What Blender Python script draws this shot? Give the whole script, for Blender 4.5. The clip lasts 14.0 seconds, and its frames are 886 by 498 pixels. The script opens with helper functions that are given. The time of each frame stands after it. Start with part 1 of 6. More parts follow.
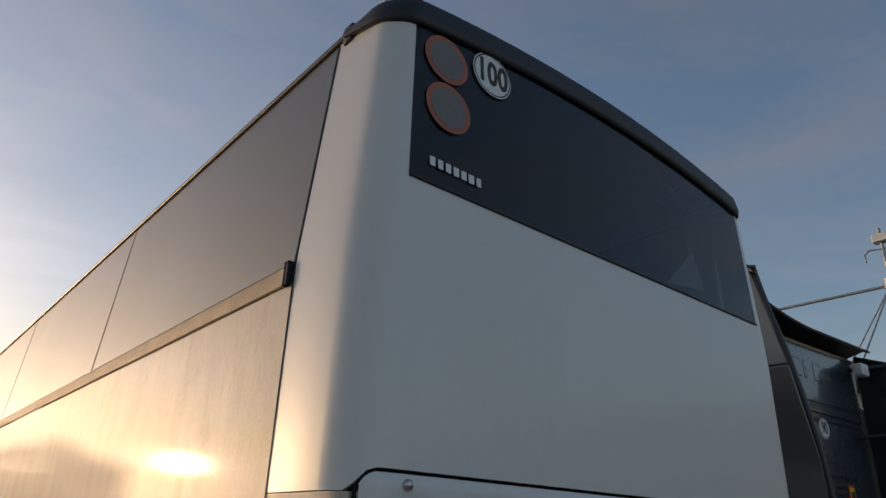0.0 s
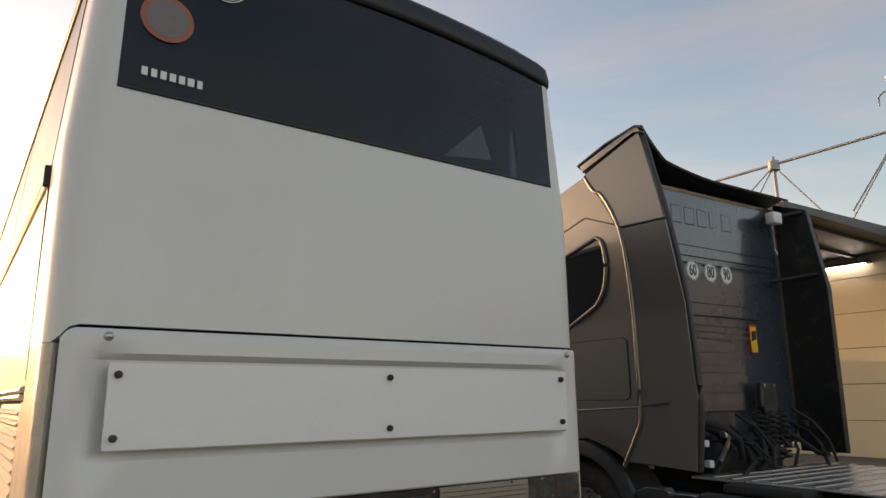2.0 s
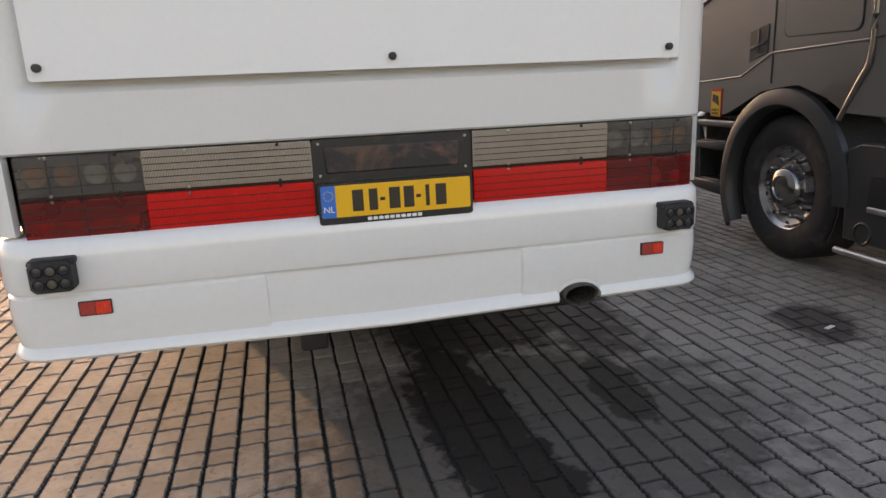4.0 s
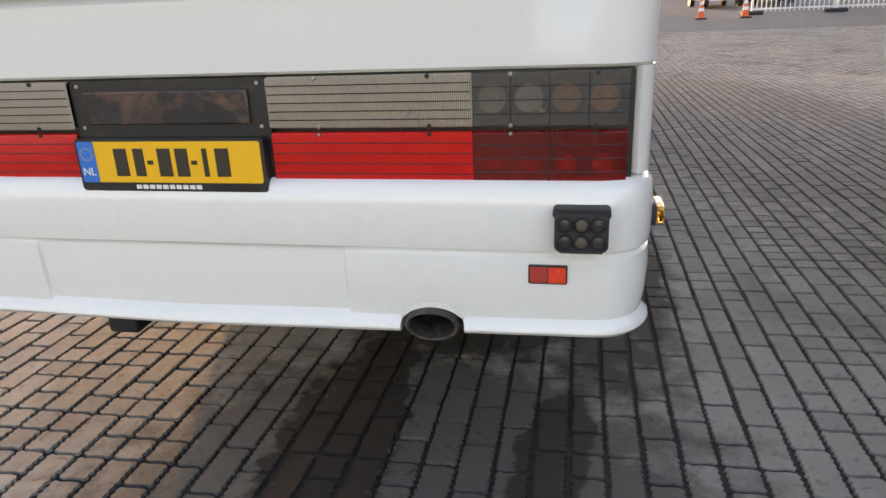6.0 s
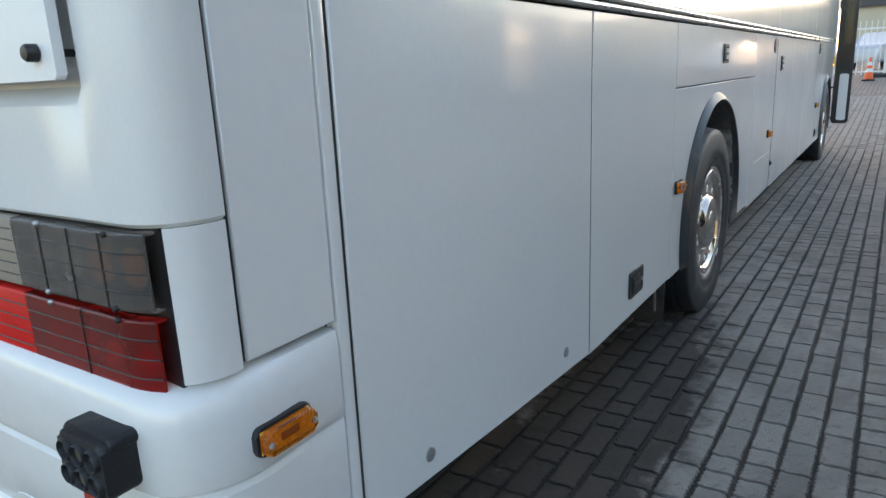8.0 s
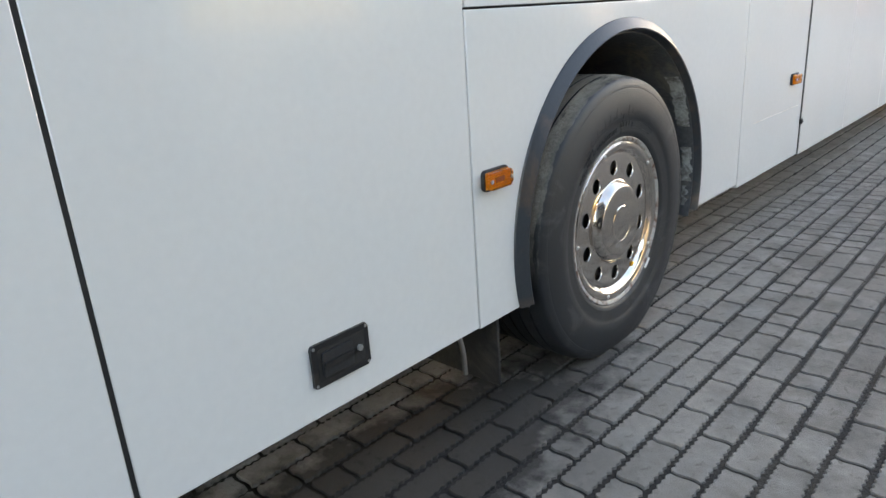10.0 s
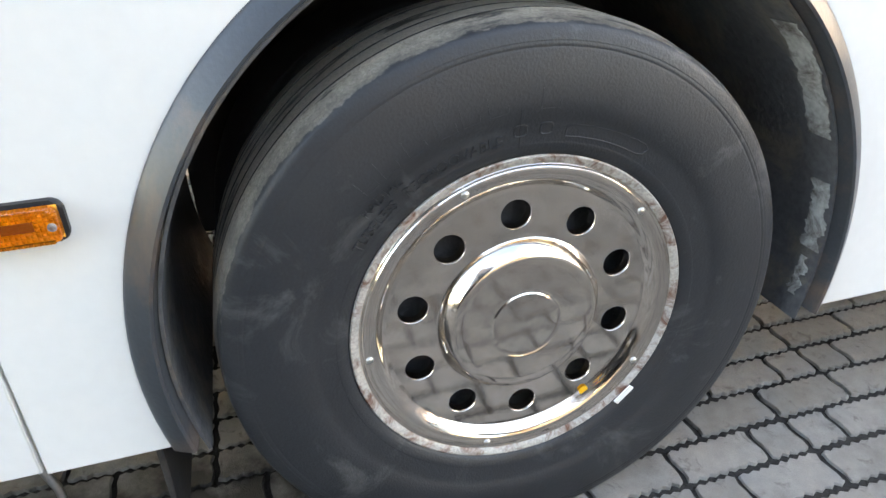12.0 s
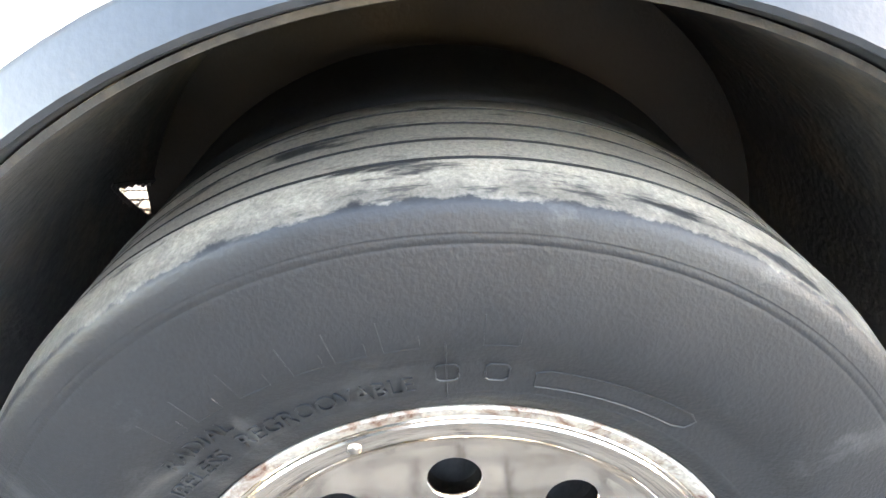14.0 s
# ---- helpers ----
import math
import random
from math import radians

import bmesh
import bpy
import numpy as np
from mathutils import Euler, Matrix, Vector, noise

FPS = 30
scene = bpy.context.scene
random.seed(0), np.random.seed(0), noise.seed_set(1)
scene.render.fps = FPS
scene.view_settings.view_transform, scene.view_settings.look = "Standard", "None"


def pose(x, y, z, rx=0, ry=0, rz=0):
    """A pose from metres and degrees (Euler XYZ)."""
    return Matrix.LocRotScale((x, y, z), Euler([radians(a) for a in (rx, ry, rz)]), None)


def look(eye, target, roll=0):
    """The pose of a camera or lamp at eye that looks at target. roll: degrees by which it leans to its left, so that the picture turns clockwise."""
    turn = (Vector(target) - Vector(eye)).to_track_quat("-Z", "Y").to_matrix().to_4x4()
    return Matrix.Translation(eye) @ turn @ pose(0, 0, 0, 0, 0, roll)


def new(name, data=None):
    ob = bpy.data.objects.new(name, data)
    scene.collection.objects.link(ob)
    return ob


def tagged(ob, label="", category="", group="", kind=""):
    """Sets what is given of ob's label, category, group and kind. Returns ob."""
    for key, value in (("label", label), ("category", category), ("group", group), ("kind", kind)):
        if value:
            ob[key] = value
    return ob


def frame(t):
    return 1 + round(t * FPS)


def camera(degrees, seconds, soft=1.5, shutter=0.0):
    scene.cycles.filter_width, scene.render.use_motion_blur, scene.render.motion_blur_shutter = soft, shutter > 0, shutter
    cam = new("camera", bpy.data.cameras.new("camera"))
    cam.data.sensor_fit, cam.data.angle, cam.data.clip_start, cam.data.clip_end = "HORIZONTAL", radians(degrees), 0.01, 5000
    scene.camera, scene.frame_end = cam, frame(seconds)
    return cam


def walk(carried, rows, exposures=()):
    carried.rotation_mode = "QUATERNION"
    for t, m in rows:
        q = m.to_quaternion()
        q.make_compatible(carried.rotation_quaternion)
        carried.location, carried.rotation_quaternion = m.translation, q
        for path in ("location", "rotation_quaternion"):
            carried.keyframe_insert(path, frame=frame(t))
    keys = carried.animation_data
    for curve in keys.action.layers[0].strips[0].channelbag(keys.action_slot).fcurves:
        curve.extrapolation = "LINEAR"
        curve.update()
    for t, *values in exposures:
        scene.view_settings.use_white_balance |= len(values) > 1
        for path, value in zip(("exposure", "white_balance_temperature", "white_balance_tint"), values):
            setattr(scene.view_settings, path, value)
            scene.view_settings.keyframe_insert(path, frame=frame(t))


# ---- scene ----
cam = camera(66.3, 14.0)
# stops and white balance as the clip's camera opens up on its way from the sky to the shaded side
EXPOSURES = [(0.0, 0.54, 6050, 18), (0.5, 0.68, 6450, 18), (1.0, 0.95, 6950, 19), (1.5, 1.22, 7350, 21), (2.0, 1.62, 7600, 24), (2.5, 1.92, 7650, 27), (3.0, 2.18, 7600, 29), (3.2, 2.22, 7550, 29), (5.5, 2.85, 7300, 28), (6.5, 2.90, 7250, 26), (7.0, 2.97, 7000, 24), (7.5, 3.02, 6420, 20), (8.0, 2.8, 6150, 16), (9.2, 3.2, 6600, 18), (11.5, 4.29, 6900, 20), (12.5, 4.80, 6950, 20), (13.5, 5.88, 7150, 20), (14.0, 5.84, 7150, 20)]
PATH = [
    (0, (-2.196, -1.496, 1.67), (-1.026, -0.077, 2.457), 2.2),
    (0.5, (-2.104, -1.762, 1.645), (-0.941, -0.362, 2.473), 1.5),
    (1, (-1.93, -2.098, 1.622), (-0.757, -0.681, 2.409), 0.7),
    (1.5, (-1.751, -2.347, 1.587), (-0.56, -0.885, 2.254), -0.1),
    (2, (-1.483, -2.545, 1.576), (-0.342, -0.961, 2.009), -0.6),
    (2.5, (-1.19, -2.724, 1.558), (-0.225, -0.99, 1.806), -1.0),
    (3, (-0.927, -2.72, 1.5), (-0.141, -0.883, 1.407), -1.4),
    (3.2, (-0.811, -2.653, 1.468), (-0.104, -0.794, 1.251), -1.7),
    (5.3, (0.54, -1.895, 1.338), (0.643, 0.007, 0.729), -2.0),
    (5.5, (0.706, -1.824, 1.333), (0.734, 0.073, 0.701), -2.1),
    (6, (1.076, -1.613, 1.345), (0.697, 0.233, 0.674), -2.4),
    (6.5, (1.395, -1.332, 1.36), (0.75, 0.416, 0.633), -2.6),
    (7, (1.69, -1.103, 1.372), (0.893, 0.567, 0.614), -2.8),
    (7.5, (1.938, -0.894, 1.425), (0.988, 0.747, 0.789), -2.8),
    (8, (2.099, -0.559, 1.406), (1.022, 1.05, 0.907), -2.6),
    (8.5, (2.27, -0.193, 1.364), (1.138, 1.377, 0.859), -2.9),
    (9, (2.419, 0.307, 1.35), (1.219, 1.816, 0.817), -3.1),
    (9.2, (2.46, 0.485, 1.335), (1.252, 1.979, 0.78), -3.2),
    (11.3, (2.406, 2.608, 1.22), (0.79, 3.389, 0.337), -3.1),
    (11.5, (2.38, 2.781, 1.227), (0.726, 3.425, 0.306), -2.3),
    (12, (2.206, 3.093, 1.221), (0.516, 3.57, 0.265), -1.9),
    (12.5, (1.946, 3.303, 1.29), (0.214, 3.495, 0.31), -0.8),
    (13, (1.787, 3.43, 1.252), (0.006, 3.481, 0.343), 0.4),
    (13.5, (1.732, 3.462, 1.235), (-0.051, 3.518, 0.331), 0.2),
    (14, (1.744, 3.467, 1.241), (-0.034, 3.535, 0.328), 0.6),
]
walk(cam, [(t, look(eye, target, roll)) for t, eye, target, roll in PATH],
     exposures=EXPOSURES)

# ---------------------------------------------------------------- light
SUN_EL, SUN_AZ = 4.6, -20.0      # degrees; azimuth from +y towards +x
world = bpy.data.worlds.new("world")
scene.world = world
world.use_nodes = True
wn = world.node_tree
sky = wn.nodes.new("ShaderNodeTexSky")
sky.sky_type = "NISHITA"
sky.sun_disc = False
sky.sun_elevation = radians(SUN_EL)
sky.sun_rotation = radians(SUN_AZ)
sky.air_density, sky.dust_density, sky.ozone_density = 1.0, 1.5, 1.3
# thin high cloud drawn out in streaks over the clear sky
place = wn.nodes.new("ShaderNodeTexCoord")
drawn = wn.nodes.new("ShaderNodeMapping")
drawn.inputs["Scale"].default_value = (1.2, 1.2, 5.0)
drawn.inputs["Rotation"].default_value = (0.25, 0.15, 0.6)
wn.links.new(place.outputs["Generated"], drawn.inputs[0])
wisp = wn.nodes.new("ShaderNodeTexNoise")
wisp.inputs["Scale"].default_value, wisp.inputs["Detail"].default_value, wisp.inputs["Roughness"].default_value, wisp.inputs["Distortion"].default_value = 1.6, 7.0, 0.58, 0.5
wn.links.new(drawn.outputs[0], wisp.inputs["Vector"])
thin = wn.nodes.new("ShaderNodeMapRange")
thin.inputs["From Min"].default_value, thin.inputs["From Max"].default_value, thin.inputs["To Max"].default_value = 0.40, 0.75, 0.55
wn.links.new(wisp.outputs[0], thin.inputs[0])
grey = wn.nodes.new("ShaderNodeRGBToBW")
wn.links.new(sky.outputs[0], grey.inputs[0])
lift = wn.nodes.new("ShaderNodeVectorMath")
lift.operation = "SCALE"
lift.inputs[0].default_value = (1.42, 1.32, 1.28)
wn.links.new(grey.outputs[0], lift.inputs["Scale"])
veil = wn.nodes.new("ShaderNodeMix")
veil.data_type = "RGBA"
wn.links.new(thin.outputs[0], veil.inputs["Factor"])
wn.links.new(sky.outputs[0], veil.inputs["A"])
wn.links.new(lift.outputs[0], veil.inputs["B"])
wn.links.new(veil.outputs["Result"], wn.nodes["Background"].inputs[0])
wn.nodes["Background"].inputs[1].default_value = 0.15
sun_way = Vector((math.sin(radians(SUN_AZ)) * math.cos(radians(SUN_EL)), math.cos(radians(SUN_AZ)) * math.cos(radians(SUN_EL)), math.sin(radians(SUN_EL))))
sun = new("sun", bpy.data.lights.new("sun", "SUN"))
sun.data.energy, sun.data.angle, sun.data.color = 0.58, radians(0.55), (1.0, 0.66, 0.34)
sun.matrix_world = look(sun_way * 60, (0, 0, 0))


# ---------------------------------------------------------------- materials
def node(nt, kind, **values):
    n = nt.nodes.new(kind)
    for key, value in values.items():
        if key == "op":
            n.operation = value
        else:
            n.inputs[key].default_value = value
    return n


def surf(name, base, rough, metal=0.0, var=0.12, scale=3.0, fine=90.0, bump=0.05, dirt=None, dirt_amount=0.0, coat=0.0, stretch=(1, 1, 1), rvar=0.08, random_value=0.0, island=False, spec=0.5):
    """A painted, worn or mineral surface: two scales of colour change, stains of a second colour, uneven gloss and fine relief."""
    m = bpy.data.materials.new(name)
    m.use_nodes = True
    nt = m.node_tree
    L, p = nt.links.new, nt.nodes["Principled BSDF"]
    at = nt.nodes.new("ShaderNodeTexCoord")
    mp = nt.nodes.new("ShaderNodeMapping")
    mp.inputs["Scale"].default_value = stretch
    L(at.outputs["Object"], mp.inputs[0])
    big = node(nt, "ShaderNodeTexNoise", Scale=scale, Detail=6.0, Roughness=0.6)
    small = node(nt, "ShaderNodeTexNoise", Scale=fine, Detail=3.0)
    L(mp.outputs[0], big.inputs["Vector"])
    L(mp.outputs[0], small.inputs["Vector"])
    add = node(nt, "ShaderNodeMath", op="ADD")
    L(big.outputs[0], add.inputs[0])
    L(small.outputs[0], add.inputs[1])
    rng = nt.nodes.new("ShaderNodeMapRange")
    rng.inputs["From Min"].default_value, rng.inputs["From Max"].default_value = 0.6, 1.4
    rng.inputs["To Min"].default_value, rng.inputs["To Max"].default_value = 1 - var, 1 + var
    L(add.outputs[0], rng.inputs[0])
    tone = rng.outputs[0]
    if random_value:
        info = nt.nodes.new("ShaderNodeNewGeometry" if island else "ShaderNodeObjectInfo")
        rr = nt.nodes.new("ShaderNodeMapRange")
        rr.inputs["To Min"].default_value, rr.inputs["To Max"].default_value = 1 - random_value, 1 + random_value
        L(info.outputs["Random Per Island" if island else "Random"], rr.inputs[0])
        mul = node(nt, "ShaderNodeMath", op="MULTIPLY")
        L(tone, mul.inputs[0])
        L(rr.outputs[0], mul.inputs[1])
        tone = mul.outputs[0]
    col = nt.nodes.new("ShaderNodeVectorMath")
    col.operation = "SCALE"
    col.inputs[0].default_value = base
    L(tone, col.inputs["Scale"])
    out = col.outputs[0]
    if dirt:
        st = node(nt, "ShaderNodeTexNoise", Scale=scale * 0.7, Detail=8.0, Roughness=0.7, Distortion=0.6)
        L(mp.outputs[0], st.inputs["Vector"])
        ramp = nt.nodes.new("ShaderNodeMapRange")
        ramp.inputs["From Min"].default_value, ramp.inputs["From Max"].default_value = 0.62 - 0.3 * dirt_amount, 0.78 - 0.3 * dirt_amount
        L(st.outputs[0], ramp.inputs[0])
        mix = nt.nodes.new("ShaderNodeMix")
        mix.data_type = "RGBA"
        L(ramp.outputs[0], mix.inputs["Factor"])
        L(out, mix.inputs["A"])
        mix.inputs["B"].default_value = (*dirt, 1)
        out = mix.outputs["Result"]
    L(out, p.inputs["Base Color"])
    rr = nt.nodes.new("ShaderNodeMapRange")
    rr.inputs["To Min"].default_value, rr.inputs["To Max"].default_value = max(0.02, rough - rvar), min(1, rough + rvar)
    L(big.outputs[0], rr.inputs[0])
    L(rr.outputs[0], p.inputs["Roughness"])
    p.inputs["Metallic"].default_value = metal
    p.inputs["Specular IOR Level"].default_value = spec
    p.inputs["Coat Weight"].default_value = coat
    p.inputs["Coat Roughness"].default_value = 0.06
    if bump:
        b = nt.nodes.new("ShaderNodeBump")
        b.inputs["Strength"].default_value = bump
        b.inputs["Distance"].default_value = 0.01
        L(small.outputs[0], b.inputs["Height"])
        L(b.outputs[0], p.inputs["Normal"])
    return m


def glass(name, tint, rough=0.02, transmission=1.0, ior=1.45):
    m = bpy.data.materials.new(name)
    m.use_nodes = True
    p = m.node_tree.nodes["Principled BSDF"]
    n = node(m.node_tree, "ShaderNodeTexNoise", Scale=6.0, Detail=5.0)
    at = m.node_tree.nodes.new("ShaderNodeTexCoord")
    m.node_tree.links.new(at.outputs["Object"], n.inputs["Vector"])
    r = m.node_tree.nodes.new("ShaderNodeMapRange")
    r.inputs["To Min"].default_value, r.inputs["To Max"].default_value = max(0.0, rough * 0.5), rough * 1.5
    m.node_tree.links.new(n.outputs[0], r.inputs[0])
    m.node_tree.links.new(r.outputs[0], p.inputs["Roughness"])
    p.inputs["Base Color"].default_value = (*tint, 1)
    p.inputs["Transmission Weight"].default_value = transmission
    p.inputs["IOR"].default_value = ior
    return m


WHITE = surf("white_coach_paint", (0.745, 0.745, 0.725), 0.22, var=0.03, scale=1.3, fine=40, bump=0.012, coat=0.5, dirt=(0.76, 0.75, 0.71), dirt_amount=0.2, rvar=0.07)
WHITE_REAR = surf("dewy_white_rear_paint", (0.69, 0.69, 0.672), 0.34, var=0.03, scale=1.6, fine=160, bump=0.03, coat=0.25, dirt=(0.63, 0.62, 0.585), dirt_amount=0.15, rvar=0.08, stretch=(1, 1, 0.6))
# left-side paint and rail: dew, with golden sunlight put into the base colours
DEWY_SUNLIT = surf("dewy_sun_toned_white_paint", (0.58, 0.53, 0.45), 0.40, var=0.24, scale=7.0, fine=330, bump=0.85, coat=0.35, stretch=(1, 1, 0.30), rvar=0.10, dirt=(0.44, 0.36, 0.25), dirt_amount=0.25, spec=0.35)
DEW_RAIL_SUNLIT = surf("dewy_sun_toned_rail_metal", (0.36, 0.30, 0.22), 0.5, metal=0.4, var=0.35, scale=10, fine=330, bump=0.9)
SHEET = surf("white_cover_sheet", (0.81, 0.81, 0.80), 0.34, var=0.02, scale=2, fine=60, bump=0.01)
GRIME = surf("grimy_white_paint", (0.70, 0.67, 0.60), 0.5, var=0.12, scale=5, fine=60, bump=0.05, dirt=(0.38, 0.33, 0.25), dirt_amount=0.5)
FLAKE = surf("flaking_pale_coat", (0.36, 0.37, 0.36), 0.7, var=0.4, scale=20, fine=90, bump=0.3, dirt=(0.07, 0.06, 0.05), dirt_amount=0.5)
VISOR = surf("dark_visor_plastic", (0.009, 0.010, 0.013), 0.5, var=0.15, scale=4, fine=120, bump=0.03)
RUBBER = surf("black_rubber", (0.018, 0.018, 0.02), 0.6, var=0.3, scale=8, fine=150, bump=0.15, dirt=(0.06, 0.055, 0.05), dirt_amount=0.3)
FLARE = surf("grey_rubber_flare", (0.038, 0.043, 0.050), 0.34, var=0.15, scale=5, fine=120, bump=0.05, dirt=(0.10, 0.075, 0.06), dirt_amount=0.45)
LINER = surf("dirty_wheel_liner", (0.080, 0.084, 0.090), 0.6, var=0.4, scale=6, fine=60, bump=0.35, dirt=(0.17, 0.15, 0.12), dirt_amount=0.38)
BLACK = surf("black_plastic", (0.012, 0.012, 0.013), 0.4, var=0.3, scale=10, fine=120, bump=0.06, dirt=(0.05, 0.042, 0.035), dirt_amount=0.3)
DARK = surf("dark_underside", (0.02, 0.019, 0.018), 0.8, var=0.4, scale=5, fine=40, bump=0.2)
STEEL = surf("brushed_steel", (0.55, 0.54, 0.52), 0.3, metal=1.0, var=0.12, scale=12, fine=200, bump=0.03)
ALLOY = surf("rail_aluminium", (0.62, 0.60, 0.56), 0.28, metal=0.9, var=0.1, scale=6, fine=120, bump=0.02)
CHROME = surf("polished_wheel_cover", (0.74, 0.675, 0.605), 0.09, metal=1.0, var=0.05, scale=9, fine=60, bump=0.012, dirt=(0.42, 0.38, 0.33), dirt_amount=0.1, rvar=0.04)
RUSTY = surf("worn_rusty_steel", (0.46, 0.44, 0.41), 0.55, metal=0.3, var=0.4, scale=34, fine=200, bump=0.25, dirt=(0.15, 0.072, 0.045), dirt_amount=0.52)
SOOT = surf("sooty_pipe", (0.075, 0.06, 0.05), 0.65, metal=0.3, var=0.4, scale=25, fine=200, bump=0.2, dirt=(0.015, 0.014, 0.013), dirt_amount=0.6)
LED_BROWN = surf("burnt_black_panel", (0.02, 0.02, 0.024), 0.3, var=0.4, scale=7, fine=80, bump=0.05, dirt=(0.16, 0.085, 0.055), dirt_amount=0.42)
PLATE_YELLOW = surf("yellow_plate", (0.86, 0.46, 0.012), 0.35, var=0.05, scale=20, fine=200, bump=0.02)
PLATE_BLUE = surf("blue_plate_band", (0.02, 0.16, 0.55), 0.35, var=0.05)
INK = surf("dark_print", (0.03, 0.022, 0.012), 0.5, var=0.2, scale=30)
PAPER = surf("white_print", (0.78, 0.78, 0.76), 0.5, var=0.05, scale=20)
FADED = surf("faded_sticker", (0.19, 0.175, 0.17), 0.6, var=0.12, scale=30, fine=200)
FADED_RED = surf("faded_red_ring", (0.38, 0.125, 0.07), 0.6, var=0.2, scale=30, fine=200)
RED_RIB = surf("ribbed_red_plastic", (0.66, 0.024, 0.016), 0.34, var=0.10, scale=14, fine=160, bump=0.02)
INNER_RUBBER = surf("shaded_black_rubber", (0.018, 0.019, 0.021), 0.5, var=0.2, scale=8, fine=120, bump=0.1)
GREY_RIB = surf("ribbed_smoke_plastic", (0.36, 0.305, 0.245), 0.42, var=0.12, scale=14, fine=160, bump=0.02, dirt=(0.12, 0.10, 0.08), dirt_amount=0.06)
RED_LENS = glass("red_lens", (0.64, 0.018, 0.012), 0.30, 0.90)
SMOKE_LENS = glass("smoked_lens", (0.40, 0.37, 0.34), 0.26, 0.88)
AMBER_LENS = glass("amber_lens", (1.0, 0.62, 0.11), 0.03, 1.0)
AMBER_BACK = surf("amber_reflector", (1.0, 0.46, 0.04), 0.25, var=0.25, scale=60, fine=500, bump=0.4)
RED_BACK = surf("red_reflector", (0.85, 0.05, 0.015), 0.25, var=0.25, scale=80, fine=600, bump=0.5)
RED_DULL = surf("dull_red_reflector", (0.42, 0.035, 0.02), 0.3, var=0.2, scale=80, fine=600, bump=0.4)
CUP = surf("lamp_bowl", (0.75, 0.73, 0.70), 0.3, metal=0.3, var=0.1)
CUP_AMBER = surf("amber_bulb", (0.7, 0.25, 0.04), 0.3, var=0.1)
LENS_DARK = surf("dark_sensor_lens", (0.035, 0.036, 0.038), 0.25, var=0.15, scale=40)
TAN = surf("tan_sensor_lens", (0.09, 0.076, 0.055), 0.4, var=0.15, scale=40)
COACH_GLASS = glass("tinted_coach_glass", (0.22, 0.24, 0.28), 0.02, 0.97, 1.32)
SIDE_GLASS = surf("hazy_tinted_side_glass", (0.05, 0.055, 0.06), 0.16, var=0.1, scale=1.5, fine=200, bump=0.03, coat=0.8, rvar=0.06)
# left panes: fog, with the reflected sky put into a paler base
HAZY_GLASS = surf("fogged_sky_toned_side_glass", (0.15, 0.145, 0.135), 0.38, var=0.10, scale=1.2, fine=240, bump=0.06, coat=0.15, rvar=0.08, spec=0.4)
CAB_GLASS = surf("dark_cab_glass", (0.008, 0.009, 0.010), 0.04, var=0.05, bump=0.0, rvar=0.01)
SCREEN = glass("clear_cab_glass", (0.35, 0.40, 0.40), 0.02, 0.95)
CABIN = surf("dark_interior_trim", (0.035, 0.035, 0.04), 0.8, var=0.2)
PALE_SHAPE = surf("pale_matt_surface", (0.82, 0.82, 0.80), 0.85, var=0.1, scale=15)
TRUCK = surf("bronze_grey_metallic", (0.150, 0.136, 0.120), 0.30, metal=0.55, var=0.015, scale=2, fine=500, bump=0.0, coat=0.8, rvar=0.0)
TRUCK_BACK = surf("blue_grey_cab_back", (0.050, 0.064, 0.084), 0.28, metal=0.2, var=0.1, scale=2.5, fine=150, bump=0.02, coat=0.8)
TRIM = surf("truck_grey_trim", (0.040, 0.040, 0.041), 0.42, metal=0.2, var=0.1, scale=4, fine=150, bump=0.03)
TRUCK_RIM = surf("truck_wheel_metal", (0.36, 0.355, 0.35), 0.20, metal=1.0, var=0.15, scale=14, fine=120, bump=0.02, dirt=(0.12, 0.11, 0.10), dirt_amount=0.3)
STRIPE_GREEN = surf("green_stripe", (0.02, 0.22, 0.10), 0.3)
STRIPE_BLUE = surf("blue_stripe", (0.02, 0.07, 0.42), 0.3)
YELLOW_SIGN = surf("warning_yellow", (0.85, 0.50, 0.03), 0.45, var=0.05)
RED_PAINT = surf("red_edge", (0.60, 0.05, 0.03), 0.4, var=0.1)
ORANGE = surf("cone_orange", (0.80, 0.12, 0.02), 0.5, var=0.1)
WALL = surf("cream_panel_wall", (0.52, 0.46, 0.33), 0.55, var=0.06, scale=0.8, fine=30, bump=0.02)
CANOPY = surf("dark_canopy_steel", (0.05, 0.05, 0.052), 0.5, var=0.12, scale=1.5, fine=30)
GALV = surf("galvanised_post", (0.35, 0.35, 0.34), 0.45, metal=0.6, var=0.15, scale=6, fine=80)
FENCE = surf("white_fence_paint", (0.72, 0.72, 0.70), 0.5, var=0.08, scale=6, fine=50)
MACHINE = surf("dusty_yellow_machine", (0.42, 0.28, 0.07), 0.6, var=0.25, scale=2.5, fine=30, bump=0.1, dirt=(0.22, 0.16, 0.10), dirt_amount=0.5)
CONCRETE = surf("concrete_block", (0.38, 0.35, 0.30), 0.9, var=0.2, scale=5, fine=60, bump=0.3)
BARK = surf("bark", (0.12, 0.085, 0.055), 0.9, var=0.4, scale=10, fine=60, bump=0.6, stretch=(1, 1, 0.3))
LEAF = surf("autumn_leaves", (0.11, 0.085, 0.028), 0.65, var=0.35, scale=3, fine=30, random_value=0.4, island=True)
BLUE_PAINT = surf("blue_lorry_paint", (0.02, 0.06, 0.30), 0.3, var=0.08)
SILVER_PAINT = surf("silver_car_paint", (0.50, 0.51, 0.53), 0.3, metal=0.4, var=0.05)
TUBE_LIGHT = bpy.data.materials.new("lit_tube")
